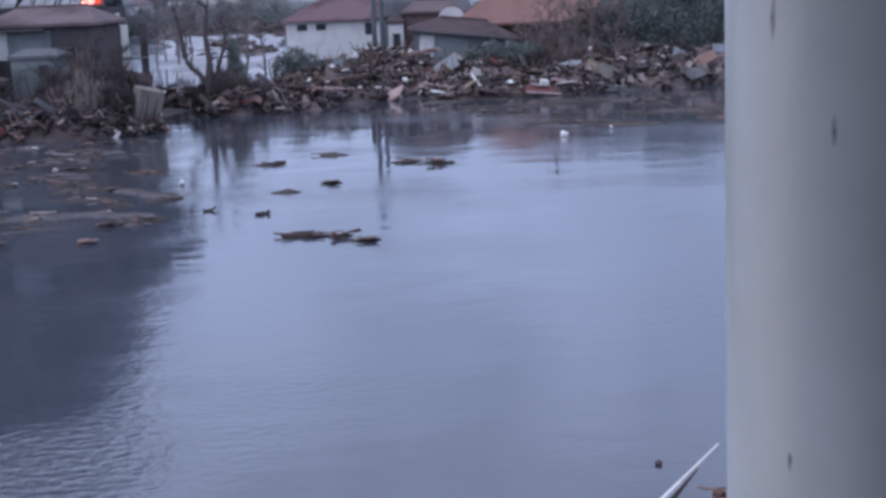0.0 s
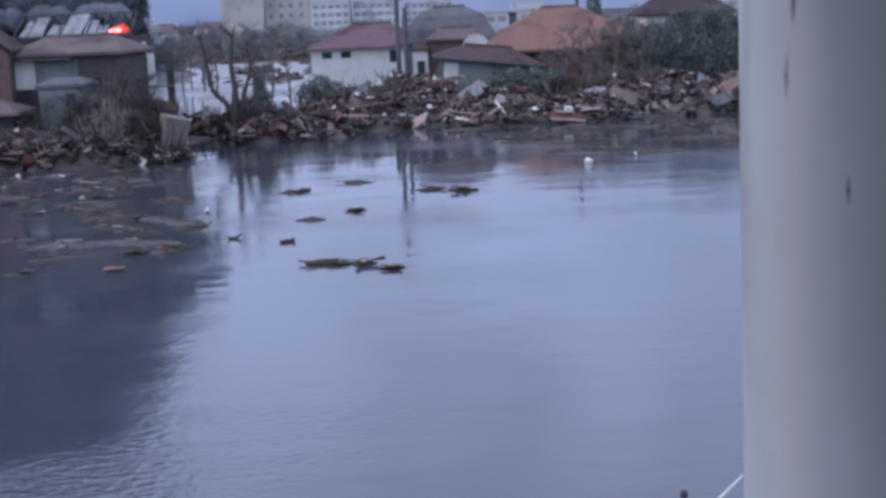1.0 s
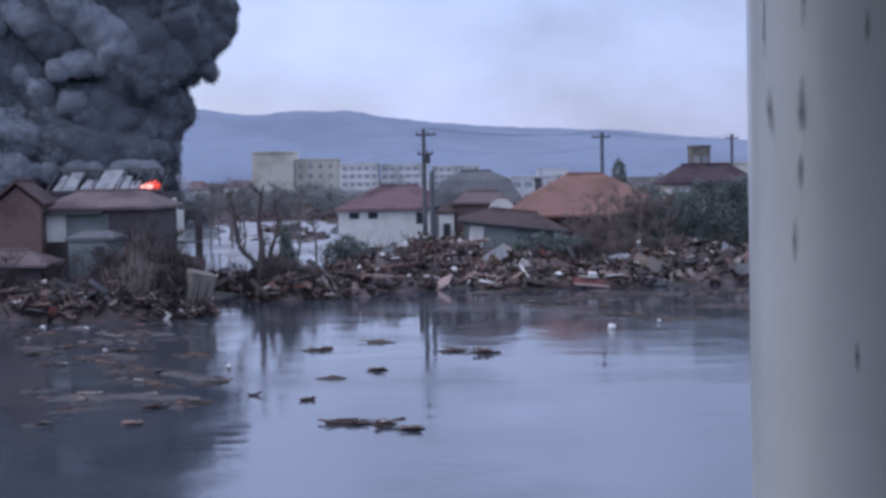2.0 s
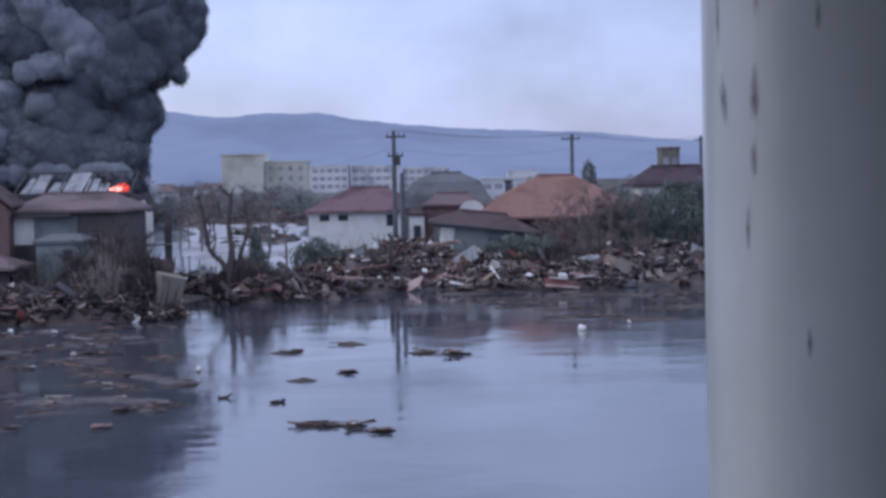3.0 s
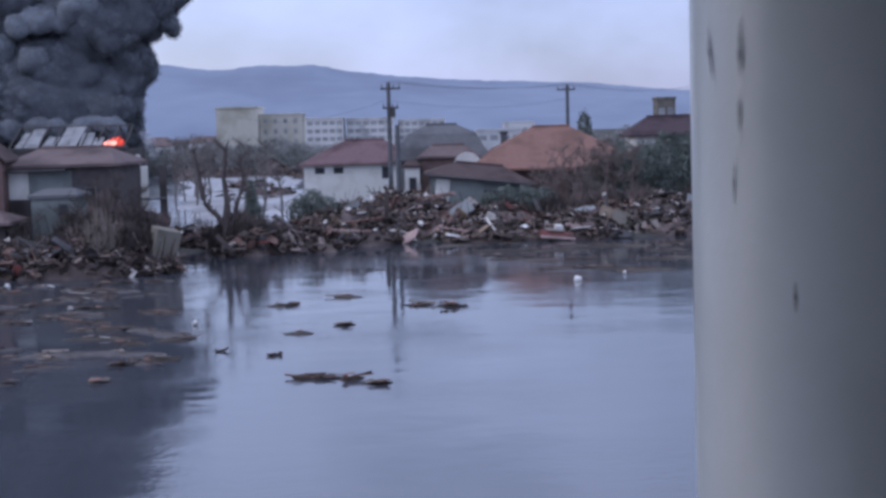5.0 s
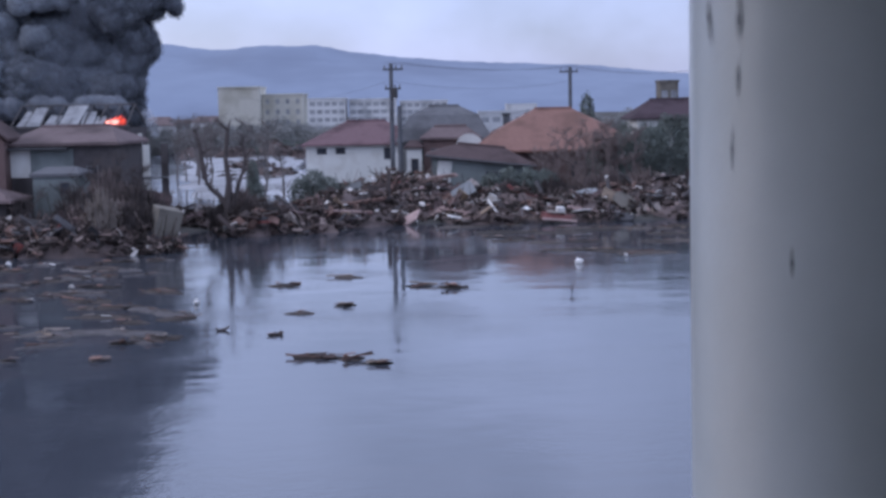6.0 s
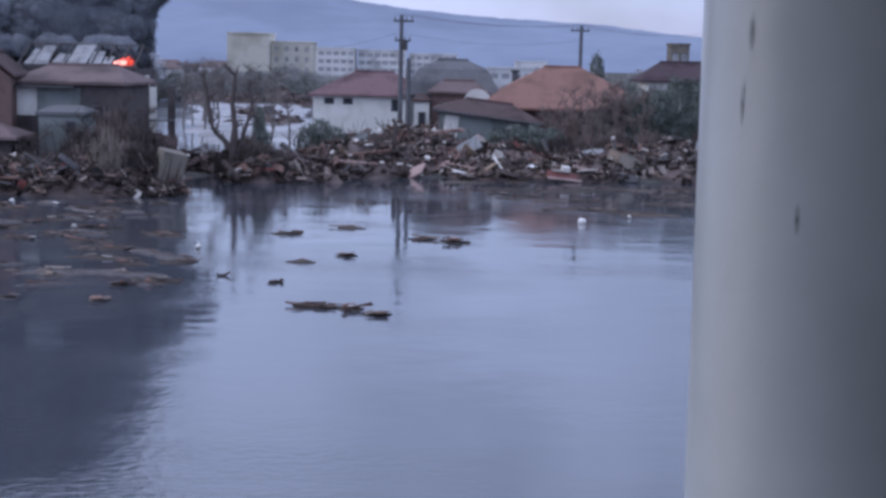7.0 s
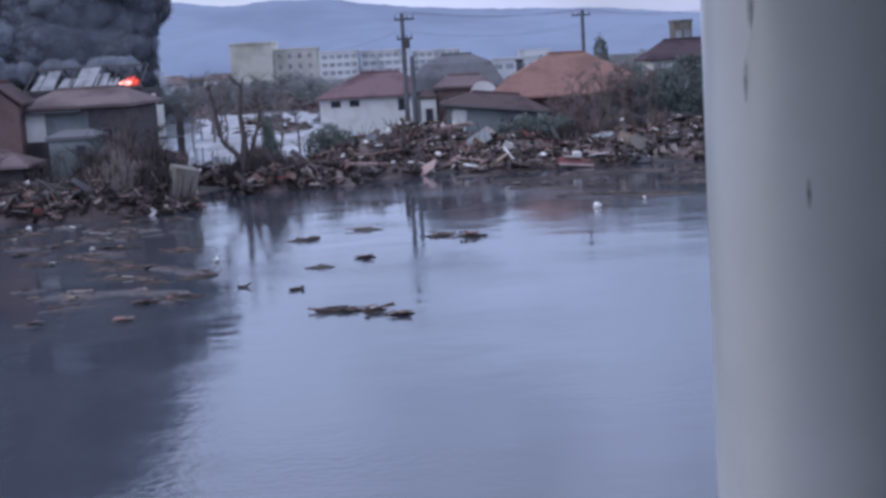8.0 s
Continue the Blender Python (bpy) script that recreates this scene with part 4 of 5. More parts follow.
# ---- smoke: billows heaped along a leaning plume, fused into one skin ----
def billows(name, lumps, material, parent, seed, cell, big=1.0, fray=()):
    """Lumps (x, y, z, radius) fused by a voxel skin, then swollen into cauliflower cells of two sizes."""
    bm = bmesh.new()
    for x, y, z, s in lumps:
        bmesh.ops.create_icosphere(bm, subdivisions=3 if s > 6 else 2, radius=s, matrix=Matrix.Translation((x, y, z)))
    ob = new(name, mesh_of(name, bm, material))
    fuse = ob.modifiers.new("fuse", "REMESH")
    fuse.mode, fuse.voxel_size, fuse.use_smooth_shade = "VOXEL", cell, True
    soft_ = ob.modifiers.new("soft", "SMOOTH")
    soft_.factor, soft_.iterations = 0.5, 3
    me = bpy.data.meshes.new_from_object(ob.evaluated_get(bpy.context.evaluated_depsgraph_get()))
    ob.modifiers.clear()
    n = len(me.vertices)
    co = np.empty(n * 3)
    no = np.empty(n * 3)
    me.vertices.foreach_get("co", co)
    me.vertices.foreach_get("normal", no)
    co, no = co.reshape(-1, 3), no.reshape(-1, 3)
    push = np.empty(n)
    swirl = np.empty((n, 3))
    for i in range(n):
        p = Vector(co[i]) + Vector((seed * 9.1, 0, 0))
        w = p + Vector(noise.noise_vector(p * (0.14 / big))) * 2.0 * big
        d1 = noise.voronoi(w / (9.0 * big))[0][0]
        d2 = noise.voronoi(w / (4.4 * big))[0][0]
        d3 = noise.voronoi(w / (2.0 * big))[0][0]
        push[i] = big * (2.6 * (0.42 - d1 * d1) + 1.25 * (0.42 - d2 * d2) + 0.42 * (0.42 - d3 * d3))
        swirl[i] = noise.noise_vector(p / (8.0 * big)) * 1.3 * big + noise.noise_vector(p / (2.6 * big)) * 0.45 * big
    co = co + no * push[:, None] + swirl
    me.vertices.foreach_set("co", co.ravel())
    me.materials.clear()
    me.materials.append(material)
    me.polygons.foreach_set("use_smooth", [True] * len(me.polygons))
    me.update()
    ob.data = me
    ob.name = name
    ob.parent = parent
    # ragged outer skins, thinner and thinner, where the smoke frays into the air
    if fray:
        me.vertices.foreach_get("normal", no_ := np.empty(n * 3))
        no_ = no_.reshape(-1, 3)
        loops = [tuple(p.vertices) for p in me.polygons if p.normal.y < 0.45]
        used = sorted({v for f in loops for v in f})
        slot = {v: i for i, v in enumerate(used)}
        faces_ = [tuple(slot[v] for v in f) for f in loops]
        for k, mt in enumerate(fray):
            skin = raw("smoke_fringe", co[used] + no_[used] * (0.28 + 0.30 * k) * big, faces_, mt, True)
            o = tagged(new("smoke_fringe", skin), kind="stuff")
            o.parent = ob
    return ob


def plume_edge(z):
    return float(np.interp(z, (4, 8.9, 11, 14.2, 16.9, 19, 21.2, 23.7, 25.6, 26.5, 29.2, 30.8, 31.7, 33.5, 37.3, 42, 45.4, 51, 59, 70, 81, 95), (-57.5, -56.7, -55.6, -55.2, -54.8, -54, -54.3, -55.4, -54.2, -52.6, -52.2, -52, -49, -47.5, -46, -48.6, -50.5, -54, -57.3, -61, -69, -80)))


def tightest(z, s):
    return min(plume_edge(z + d * s) for d in (-0.9, -0.6, -0.3, 0, 0.3, 0.6, 0.9))


r = random.Random(11)
plume = thing("smoke_plume", -66, 262, 7, "towering plume of billowing black smoke over the fire", "smoke")
lumps = []
z = 8.0
while z < 90:
    low = z < 44
    right, left = plume_edge(z) - 0.7, -98 - z * 0.3
    deep = tightest(z, 11) - 14
    for k in range(9):
        lumps.append((left + (deep - left) * k / 8 + 66, 10, z - 7, 11))
    s = r.uniform(1.5, 2.3) if low else r.uniform(3.2, 5.0) + z * 0.03
    lumps.append((right - s + 66, r.uniform(-4, 0), z - 7, s))
    x = right - s - r.uniform(1.5, 2.5) if low else right - s - r.uniform(4, 6)
    while x > left:
        s = r.choice((r.uniform(2.4, 3.6), r.uniform(3.4, 6.0), r.uniform(5.0, 8.0))) + z * 0.03
        s = min(s, max(1.8, (right - x) * 0.6))
        lumps.append((min(x, tightest(z, s) - 0.5 - s) + 66, -5.5 + r.uniform(-4.5, 4.5) + 0.2 * s, z + r.uniform(-1, 1) * min(2, s * 0.4) - 7, s))
        x -= s * r.uniform(0.5, 0.9)
    z += r.uniform(1.7, 2.3) if low else r.uniform(3.2, 5.2) + z * 0.015
lumps += [(18.4, -4, 30.2, 3.0), (18.9, -4, 32.4, 2.7), (17.6, -4, 27.4, 2.1), (16.4, -3, 34.6, 3.0), (16.0, -4, 20.4, 1.3), (15.2, -4, 21.8, 1.5), (14.0, -4, 22.6, 1.8)]
billows("black_smoke", lumps, M["smoke"], plume, 3, 0.62, 1.0, FRAY)
veil_ = []
for k in range(22):
    u = k / 21
    veil_.append((-76 + 19 * u + 66 + r.uniform(-1.2, 1.2), -13.0 + 3.5 * u + r.uniform(-0.8, 0.8), 43 - 17 * u - 7 + r.uniform(-1, 1), r.uniform(3.0, 4.6) * (1 - 0.35 * u)))
for k in range(24):
    veil_.append((-92 + 66 + 19 * r.random() ** 1.4, -12.5 + r.uniform(-1.0, 1.0), 9 + 17 * r.random() - 7, r.uniform(2.2, 3.8)))
for k in range(10):
    veil_.append((-76 + 66 + 14 * r.random(), -12.5 + r.uniform(-0.8, 0.8), 28.5 + 3 * r.random() - 7, r.uniform(1.5, 2.4)))
for k in range(26):
    veil_.append((-104 + 66 + 26 * r.random(), -12.5 + r.uniform(-1.5, 1.0), 32 + 24 * r.random() - 7, r.uniform(2.4, 4.4)))
billows("thin_smoke", veil_, M["thin_smoke"], plume, 6, 0.62, 0.8, FRAY_THIN)
haze = [(-84 + 66, -17, 2.0, 4.0), (-90 + 66, -16, 4.5, 5.0)]
for k in range(9):
    haze.append((-80 + k * 2.6 + 66, -15 + r.uniform(-1, 1), 1.8 + r.uniform(-0.8, 1.0), r.uniform(1.8, 2.6)))
billows("grey_smoke", haze, M["pale_smoke"], plume, 9, 0.5, 0.4, FRAY_THIN)
steam = thing("steam_wisp", -53.6, 250, 4, "small pale wisp of steam beside the smoke", "smoke")
puffs = [(0.9 - 0.20 * k + r.uniform(-0.5, 0.5), r.uniform(-0.4, 0.4), 0.4 + 0.55 * k, r.uniform(0.4, 0.9)) for k in range(8)]
billows("white_steam", puffs, STEAM, steam, 4, 0.22, 0.34)

# ---- distant town ----
def block(name, x0, x1, y0, y1, z1, wall, label, rows, cols, wide, tall, first=1.2, group="distant buildings"):
    """A flat-roofed block with rows of real window openings and a parapet."""
    cx, w = (x0 + x1) / 2, x1 - x0
    ob = thing(name, cx, y0, 0.3, label, "building", group)
    ops = []
    step = (z1 - 0.6) / max(rows, 1)
    for a in range(rows):
        for c in range(cols):
            xm = -w / 2 + w * (c + 0.5) / cols
            ops.append((xm - wide / 2, xm + wide / 2, first + a * step, first + a * step + tall))
    part("wall", wall_bm(-w / 2, w / 2, -0.6, z1, 0, 0.3, ops), wall, ob)
    part("wall", a_box(-w / 2, -w / 2 + 0.3, 0.3, y1 - y0, -0.6, z1), wall, ob)
    part("wall", a_box(w / 2 - 0.3, w / 2, 0.3, y1 - y0, -0.6, z1), wall, ob)
    part("roof", a_box(-w / 2 - 0.2, w / 2 + 0.2, -0.2, y1 - y0 + 0.2, z1, z1 + 0.5), wall, ob)
    for o in ops:
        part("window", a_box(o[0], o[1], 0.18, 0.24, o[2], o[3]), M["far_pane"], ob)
    return ob


apt = block("apartment_building", -62.0, -50.5, 378, 392, 14.3, M["cream_wall"], "cream apartment block with a blank end wall", 3, 0, 1, 1)
block("apartment_building", -50.3, -39.0, 382, 396, 12.2, M["cream_wall"], "lower cream apartment wing with small windows", 4, 4, 1.0, 1.3)
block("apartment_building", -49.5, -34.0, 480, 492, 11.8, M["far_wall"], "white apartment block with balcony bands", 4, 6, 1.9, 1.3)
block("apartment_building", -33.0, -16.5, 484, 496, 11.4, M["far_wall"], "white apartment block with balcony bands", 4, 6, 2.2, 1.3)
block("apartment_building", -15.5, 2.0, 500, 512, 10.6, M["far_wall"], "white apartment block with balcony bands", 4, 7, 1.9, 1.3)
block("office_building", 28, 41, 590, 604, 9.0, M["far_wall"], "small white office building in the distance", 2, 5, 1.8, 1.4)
block("office_building", 9, 20, 330, 340, 6.4, M["far_wall"], "small white office building in the distance", 2, 4, 1.8, 1.2)
tw = block("office_building", 48.0, 52.0, 300, 306, 12.4, M["beige"], "narrow beige tower block behind houses", 3, 2, 1.4, 1.6)
block("office_building", 54, 70, 300, 308, 8.6, M["cream_wall"], "beige low building behind houses", 2, 5, 1.4, 1.4)
r = random.Random(23)
for k in range(46):
    x, y = r.uniform(-150, 130), r.uniform(300, 640)
    if -70 < x < -8 and y < 520 or 25 < x < 72 and y < 620 or -92 < x < -40 and y < 330 or 5 < x < 24 and y < 350:
        continue
    w, h = r.uniform(7, 13), r.uniform(3.0, 5.2)
    house("house", x - w / 2, x + w / 2, y, y + 8, 0.5, 0.5 + h, r.uniform(1.3, 2.2), 2.5,
          r.choice([M["far_wall"], M["grey_wall"], M["cream_wall"]]), r.choice([M["grey_roof"], M["dark_roof"], M["brown_roof"], M["pink_roof"]]),
          "small distant tiled-roof house", [(-2.2, -0.9, 1.0, 2.2), (0.9, 2.2, 1.0, 2.2)], group="distant houses", ridge=False)

# ---- utility poles and wires ----
def utility_pole(x, y, top, arms, label, fat=1.0):
    ob = thing("utility_pole", x, y, -0.5, label, "utility pole", "utility poles")
    bm = bmesh.new()
    add_tube(bm, (0, 0, 0), (0, 0, top + 0.5), 0.19 * fat, 0.13 * fat, 12)
    part("shaft", bm, M["concrete"], ob)
    for z, a, b in arms:
        arm = part("crossarm", a_box(a, b, -0.12, 0.0, z + 0.42, z + 0.56, bevel=0.01), M["dark_metal"], ob)
        for k in range(4):
            xx = a + (b - a) * (k + 0.25) / 3.5
            bm = bmesh.new()
            add_tube(bm, (xx, -0.06, z + 0.56), (xx, -0.06, z + 0.82), 0.06, 0.05, 8)
            part("insulator", bm, M["trim"], arm)
    return ob


p1 = utility_pole(-3.95, 107, 11.2, ((10.75, -0.62, 0.95), (9.25, -0.5, 0.75)), "grey concrete utility pole with two crossarms", 1.15)
bm = bmesh.new()
add_tube(bm, (0.32, -0.2, 9.0), (0.32, -0.2, 9.8), 0.2, 0.2, 10)
part("transformer", bm, M["dark_metal"], p1)
utility_pole(-3.5, 112, 7.9, (), "shorter grey concrete utility pole", 1.3)
utility_pole(12.7, 135, 11.5, ((11.05, -1.05, 0.8),), "grey concrete utility pole with one crossarm", 1.25)
utility_pole(35.9, 190, 12.6, ((12.0, -0.9, 0.9),), "distant concrete utility pole", 1.4)
stump = thing("broken_post", -3.85, 93, -0.4, "dark broken timber post standing in wreckage", "post")
bm = bmesh.new()
add_tube(bm, (0, 0, 0), (0.06, 0, 2.2), 0.2, 0.17, 9)
add_tube(bm, (0.06, 0, 2.2), (0.1, 0, 3.9), 0.17, 0.13, 9)
part("shaft", bm, M["bark"], stump)


def wire(a, b, sag):
    cu = bpy.data.curves.new("cable", "CURVE")
    cu.dimensions, cu.bevel_depth, cu.bevel_resolution = "3D", 0.010, 1
    sp_ = cu.splines.new("POLY")
    sp_.points.add(20)
    for i in range(21):
        u = i / 20
        p = Vector(a).lerp(Vector(b), u)
        sp_.points[i].co = (p.x, p.y, p.z - 4 * sag * u * (1 - u), 1)
    cu.materials.append(M["dark_metal"])
    return tagged(new("overhead_cable", cu), "thin dark overhead cable strung between poles", "cable", "overhead cables")


for dx in (-0.45, 0.1, 0.75):
    wire((-3.95 + dx, 106.94, 11.3), (12.7 + dx, 134.94, 11.6), 0.5)
    wire((12.7 + dx, 134.94, 11.6), (35.9 + dx, 189.94, 12.6), 0.7)
wire((-3.7, 106.94, 9.8), (12.7, 134.94, 10.2), 0.7)
wire((-4.3, 106.94, 9.8), (-24, 160, 9.6), 1.1)

# ---- trees and shrubs ----
bare_tree(-13.5, 84.6, 0.2, [((0, 0, 0), (0.15, 0, 6.3), 0.29), ((0.1, 0.1, 1.2), (-1.4, 0.2, 3.3), 0.24), ((-1.4, 0.2, 3.3), (-1.85, 0.2, 6.2), 0.18), ((0.2, 0, 1.0), (1.15, 0.4, 4.6), 0.2), ((1.15, 0.4, 4.6), (0.9, 0.4, 6.0), 0.09)],
          3, "forked bare tree with broken dark trunks in the wreckage", 60, 0.7, "bark", "bark")
for k, (x, y, h) in enumerate(((-25.6, 142, 7.6), (-14.2, 99, 6.6), (-13.4, 103, 6.8), (-23.2, 146, 7.2), (-28.2, 149, 7.4), (-12.2, 104, 6.0))):
    bare_tree(x, y, 0.2, [((0, 0, 0), (rnd.uniform(-0.5, 0.5), 0, h * 0.8), 0.11), ((0, 0, h * 0.3), (rnd.uniform(-1.2, 1.2), 0.3, h * 0.75), 0.07)], 30 + k,
              "thin leafless grey tree behind the wreckage", 170, 0.95, "pale_twig", "pale_twig")
for k, (x, y, h) in enumerate(((7.6, 104.5, 5.4), (9.0, 104, 6.0), (10.4, 104, 6.2), (11.6, 105, 6.3), (8.4, 103, 4.4), (12.6, 104, 5.5), (10.0, 102.5, 4.6))):
    bare_tree(x, y, 0.3, [((0, 0, 0), (rnd.uniform(-0.4, 0.4), 0, h * 0.78), 0.09), ((0, 0, h * 0.25), (rnd.uniform(-1.0, 1.0), 0.3, h * 0.7), 0.06)], 60 + k,
              "leafless brown garden tree in front of the orange roof", 190, 0.9, "twig", "twig")
for k, (x, y, h) in enumerate(((-20.4, 79.4, 6.0), (-18.9, 79.0, 6.6), (-17.9, 79.8, 5.2), (-21.4, 78.4, 4.4), (-17.0, 79.0, 4.2), (-19.6, 77.4, 5.0), (-24.2, 77.4, 3.6), (-26.4, 76.8, 3.8))):
    bare_tree(x, y, 0.2, [((0, 0, 0), (rnd.uniform(-0.5, 0.5), 0, h * 0.75), 0.10), ((0, 0, h * 0.2), (rnd.uniform(-1.1, 1.1), 0.3, h * 0.7), 0.07), ((0, 0, h * 0.15), (rnd.uniform(-1.3, 1.3), -0.3, h * 0.55), 0.06)], 90 + k,
              "dark leafless thicket in front of the damaged house", 230, 0.85, "bark", "bark")
for k, (x, y, h) in enumerate(((13.4, 105.5, 6.6), (14.4, 104.6, 6.0), (9.8, 106.5, 6.8), (11.2, 106.8, 7.0), (12.5, 106.4, 6.9))):
    bare_tree(x, y, 0.3, [((0, 0, 0), (rnd.uniform(-0.4, 0.4), 0, h * 0.8), 0.09), ((0, 0, h * 0.25), (rnd.uniform(-1.2, 1.2), 0.3, h * 0.75), 0.06), ((0, 0, h * 0.3), (rnd.uniform(-1.2, 1.2), -0.3, h * 0.7), 0.06)], 120 + k,
              "leafless brown garden tree in front of the orange roof", 260, 1.0, "twig", "twig")
for k, (x, y, h) in enumerate(((-24, 140, 8.0), (-27, 150, 8.4), (-21, 160, 7.4), (-30, 165, 8.2), (-26.5, 152, 7.0), (-31, 158, 7.4), (-24.6, 168, 7.8))):
    bare_tree(x, y, 0.0, [((0, 0, 0), (rnd.uniform(-0.6, 0.6), 0, h * 0.8), 0.12), ((0, 0, h * 0.35), (rnd.uniform(-1.6, 1.6), 0.3, h * 0.8), 0.07), ((0, 0, h * 0.3), (rnd.uniform(-1.6, 1.6), -0.3, h * 0.75), 0.07)], 150 + k,
              "thin leafless grey tree behind the wreckage", 240, 1.2, "pale_twig", "pale_twig")
leafy("hedge", 16, 107, 0.2, [(-3.2, 0, 2.3, 1.7, 1.2, 2.4), (-1.6, 0.6, 2.9, 1.8, 1.3, 2.9), (0.2, 0.3, 3.0, 1.8, 1.3, 2.9), (2.0, 0.5, 3.5, 1.9, 1.3, 3.2), (3.8, 0.2, 3.6, 1.9, 1.3, 3.2), (5.6, 0.4, 3.6, 1.9, 1.3, 3.3), (7.5, 0.6, 3.1, 1.9, 1.3, 2.9), (9.5, 0.6, 3.1, 1.9, 1.3, 2.9)],
      72000, 0.17, 5, "leaf", "tall dark evergreen hedge above the wrecked bank", "hedge")
leafy("shrub", 5.0, 102.6, 0.2, [(-1.4, 0, 1.3, 0.9, 0.7, 1.2), (0, 0.3, 1.5, 1.0, 0.8, 1.4), (1.5, 0.2, 1.5, 1.0, 0.8, 1.4), (2.8, 0, 1.4, 1.0, 0.8, 1.3)], 8500, 0.18, 8, "leaf", "dark green shrubs in front of low houses", "shrub")
leafy("shrub", -9.6, 96, 0.2, [(-0.5, 0, 1.6, 0.9, 0.7, 1.3), (0.4, 0.2, 2.2, 0.9, 0.7, 1.15), (1.3, 0.2, 1.8, 1.0, 0.7, 1.0)], 5200, 0.14, 12, "leaf", "rounded dark evergreen bush", "shrub")
leafy("conifer", -12.35, 88, 0.2, [(0, 0, 3.2, 0.42, 0.4, 1.1), (0.1, 0, 2.0, 0.62, 0.5, 1.3)], 3600, 0.12, 14, "leaf", "small dark conical evergreen", "tree")
leafy("conifer", 17.0, 160, 0.3, [(0, 0, 6.9, 0.85, 0.85, 2.1), (0, 0, 4.4, 1.2, 1.1, 2.0)], 1500, 0.3, 15, "leaf", "distant dark evergreen tree", "tree")
for bx, by, n, hh, sd in ((-48, 258, 9, 2.6, 18), (-36, 268, 9, 2.9, 19), (-26, 262, 8, 2.3, 21), (30, 230, 9, 3.2, 20)):
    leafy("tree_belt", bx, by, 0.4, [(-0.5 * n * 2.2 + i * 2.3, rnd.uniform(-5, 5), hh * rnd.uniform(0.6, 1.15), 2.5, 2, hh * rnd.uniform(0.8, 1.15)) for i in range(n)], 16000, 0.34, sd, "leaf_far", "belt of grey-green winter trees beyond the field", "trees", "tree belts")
for k in range(14):
    x = -33 + k * 1.55
    leafy("shrub", x, 249 + rnd.uniform(-3, 3), 0.0, [(0, 0, 0.9, rnd.uniform(0.9, 1.7), 0.9, rnd.uniform(0.9, 1.9))], 420, 0.35, 40 + k, "leaf", "dark shrub at the edge of flood water", "shrub", "waterside shrubs")

tuft("dry_shrub", -18.75, 74.4, 0.1, 1.3, 0.8, 4.3, 330, 1, "straw", "pale broken clump of dry reeds", "grass", 0.04, "dry growth", splay=1.0)
for k, (x, y, rx, h, mt) in enumerate(((-20.6, 76.5, 1.8, 3.0, "twig"), (-17.4, 75.2, 1.6, 3.2, "bark"), (-19.2, 76.8, 1.9, 3.5, "twig"), (-17.2, 76.6, 1.4, 2.4, "twig"), (-22.8, 77.0, 1.8, 2.5, "bark"), (-12.4, 84.6, 1.4, 2.6, "bark"),
                                       (-13.9, 85.2, 1.3, 2.3, "bark"), (-25.2, 76.2, 1.6, 2.2, "twig"), (-10.6, 85.6, 1.3, 1.7, "twig"), (13.2, 100, 1.6, 2.4, "twig"), (9.2, 98.6, 1.4, 2.2, "bark"), (11.2, 99, 1.4, 2.0, "twig"), (16.6, 101, 1.7, 2.0, "twig"), (-18.2, 76.2, 1.5, 3.4, "twig"), (-18.0, 77.5, 1.8, 4.2, "twig"), (-21.6, 75.5, 1.8, 2.8, "bark"), (-11.4, 84.6, 1.4, 2.6, "bark"), (-10.6, 86.0, 1.4, 2.4, "twig"), (-8.8, 88.5, 1.2, 1.6, "bark"), (-23.6, 75.6, 1.6, 2.4, "twig"), (-19.4, 78.0, 2.0, 5.2, "twig"), (-17.6, 77.2, 1.9, 4.6, "bark"), (-17.0, 78.4, 1.3, 3.2, "twig"), (-20.8, 77.2, 1.8, 4.2, "bark"), (-13.0, 86.4, 1.7, 3.4, "twig"), (-1.6, 99, 1.5, 3.0, "bark"), (1.2, 98.5, 1.5, 2.6, "twig"), (4.6, 99.5, 1.6, 2.8, "bark"), (-4.8, 98, 1.3, 3.0, "twig"), (14.6, 99.5, 1.7, 3.6, "twig"), (18.4, 100.5, 1.7, 3.4, "bark"), (8.0, 99.5, 1.4, 3.0, "bark"), (10.4, 100.5, 1.6, 3.4, "twig"), (12.2, 101.5, 1.6, 3.6, "twig"))):
    tuft("bramble", x, y, 0.1, rx, 0.9, h, 520, 70 + k, mt, "tangled leafless brown brambles on the bank", "shrub", 0.04, "brambles")

# ---- wreckage along the bank ----
heap(-27, 76.0, 6.5, 3.6, 1.5, 190, 101, "long bank of broken timber and sheeting at the waterline", MURK)
heap(-20.2, 75.0, 4.9, 3.4, 1.6, 240, 102, "bank of broken timber and dark rubble at the waterline", MURK)
heap(-17.7, 78.0, 2.3, 3.6, 1.7, 150, 103, "heap of splintered boards under a collapsed roof", MURK)
heap(-16.4, 74.7, 1.8, 1.7, 0.8, 80, 113, "low spill of splinters round a concrete block", MURK)
heap(-12.3, 86.0, 2.3, 3.8, 1.6, 190, 131, "dark heap of splintered boards round a forked tree", MURK)
heap(-16.0, 91.2, 3.0, 3.4, 1.1, 130, 112, "low heap of wreckage behind a small inlet", MURK)
heap(-9.6, 87.0, 3.0, 3.6, 1.1, 170, 104, "heap of dark planks at the water's edge", MURK)
heap(-6.4, 95, 5.0, 8.0, 1.8, 300, 105, "heap of pale boards and pinkish plaster wreckage")
heap(-2.6, 101, 5.2, 11.0, 2.3, 320, 106, "high heap of broken house timber around the pole")
heap(3.6, 95.5, 5.4, 8.0, 1.5, 280, 107, "wide heap of dark timber and white boards")
heap(9.6, 95, 4.4, 7.0, 1.2, 210, 108, "heap of dark wreckage with pale sheets")
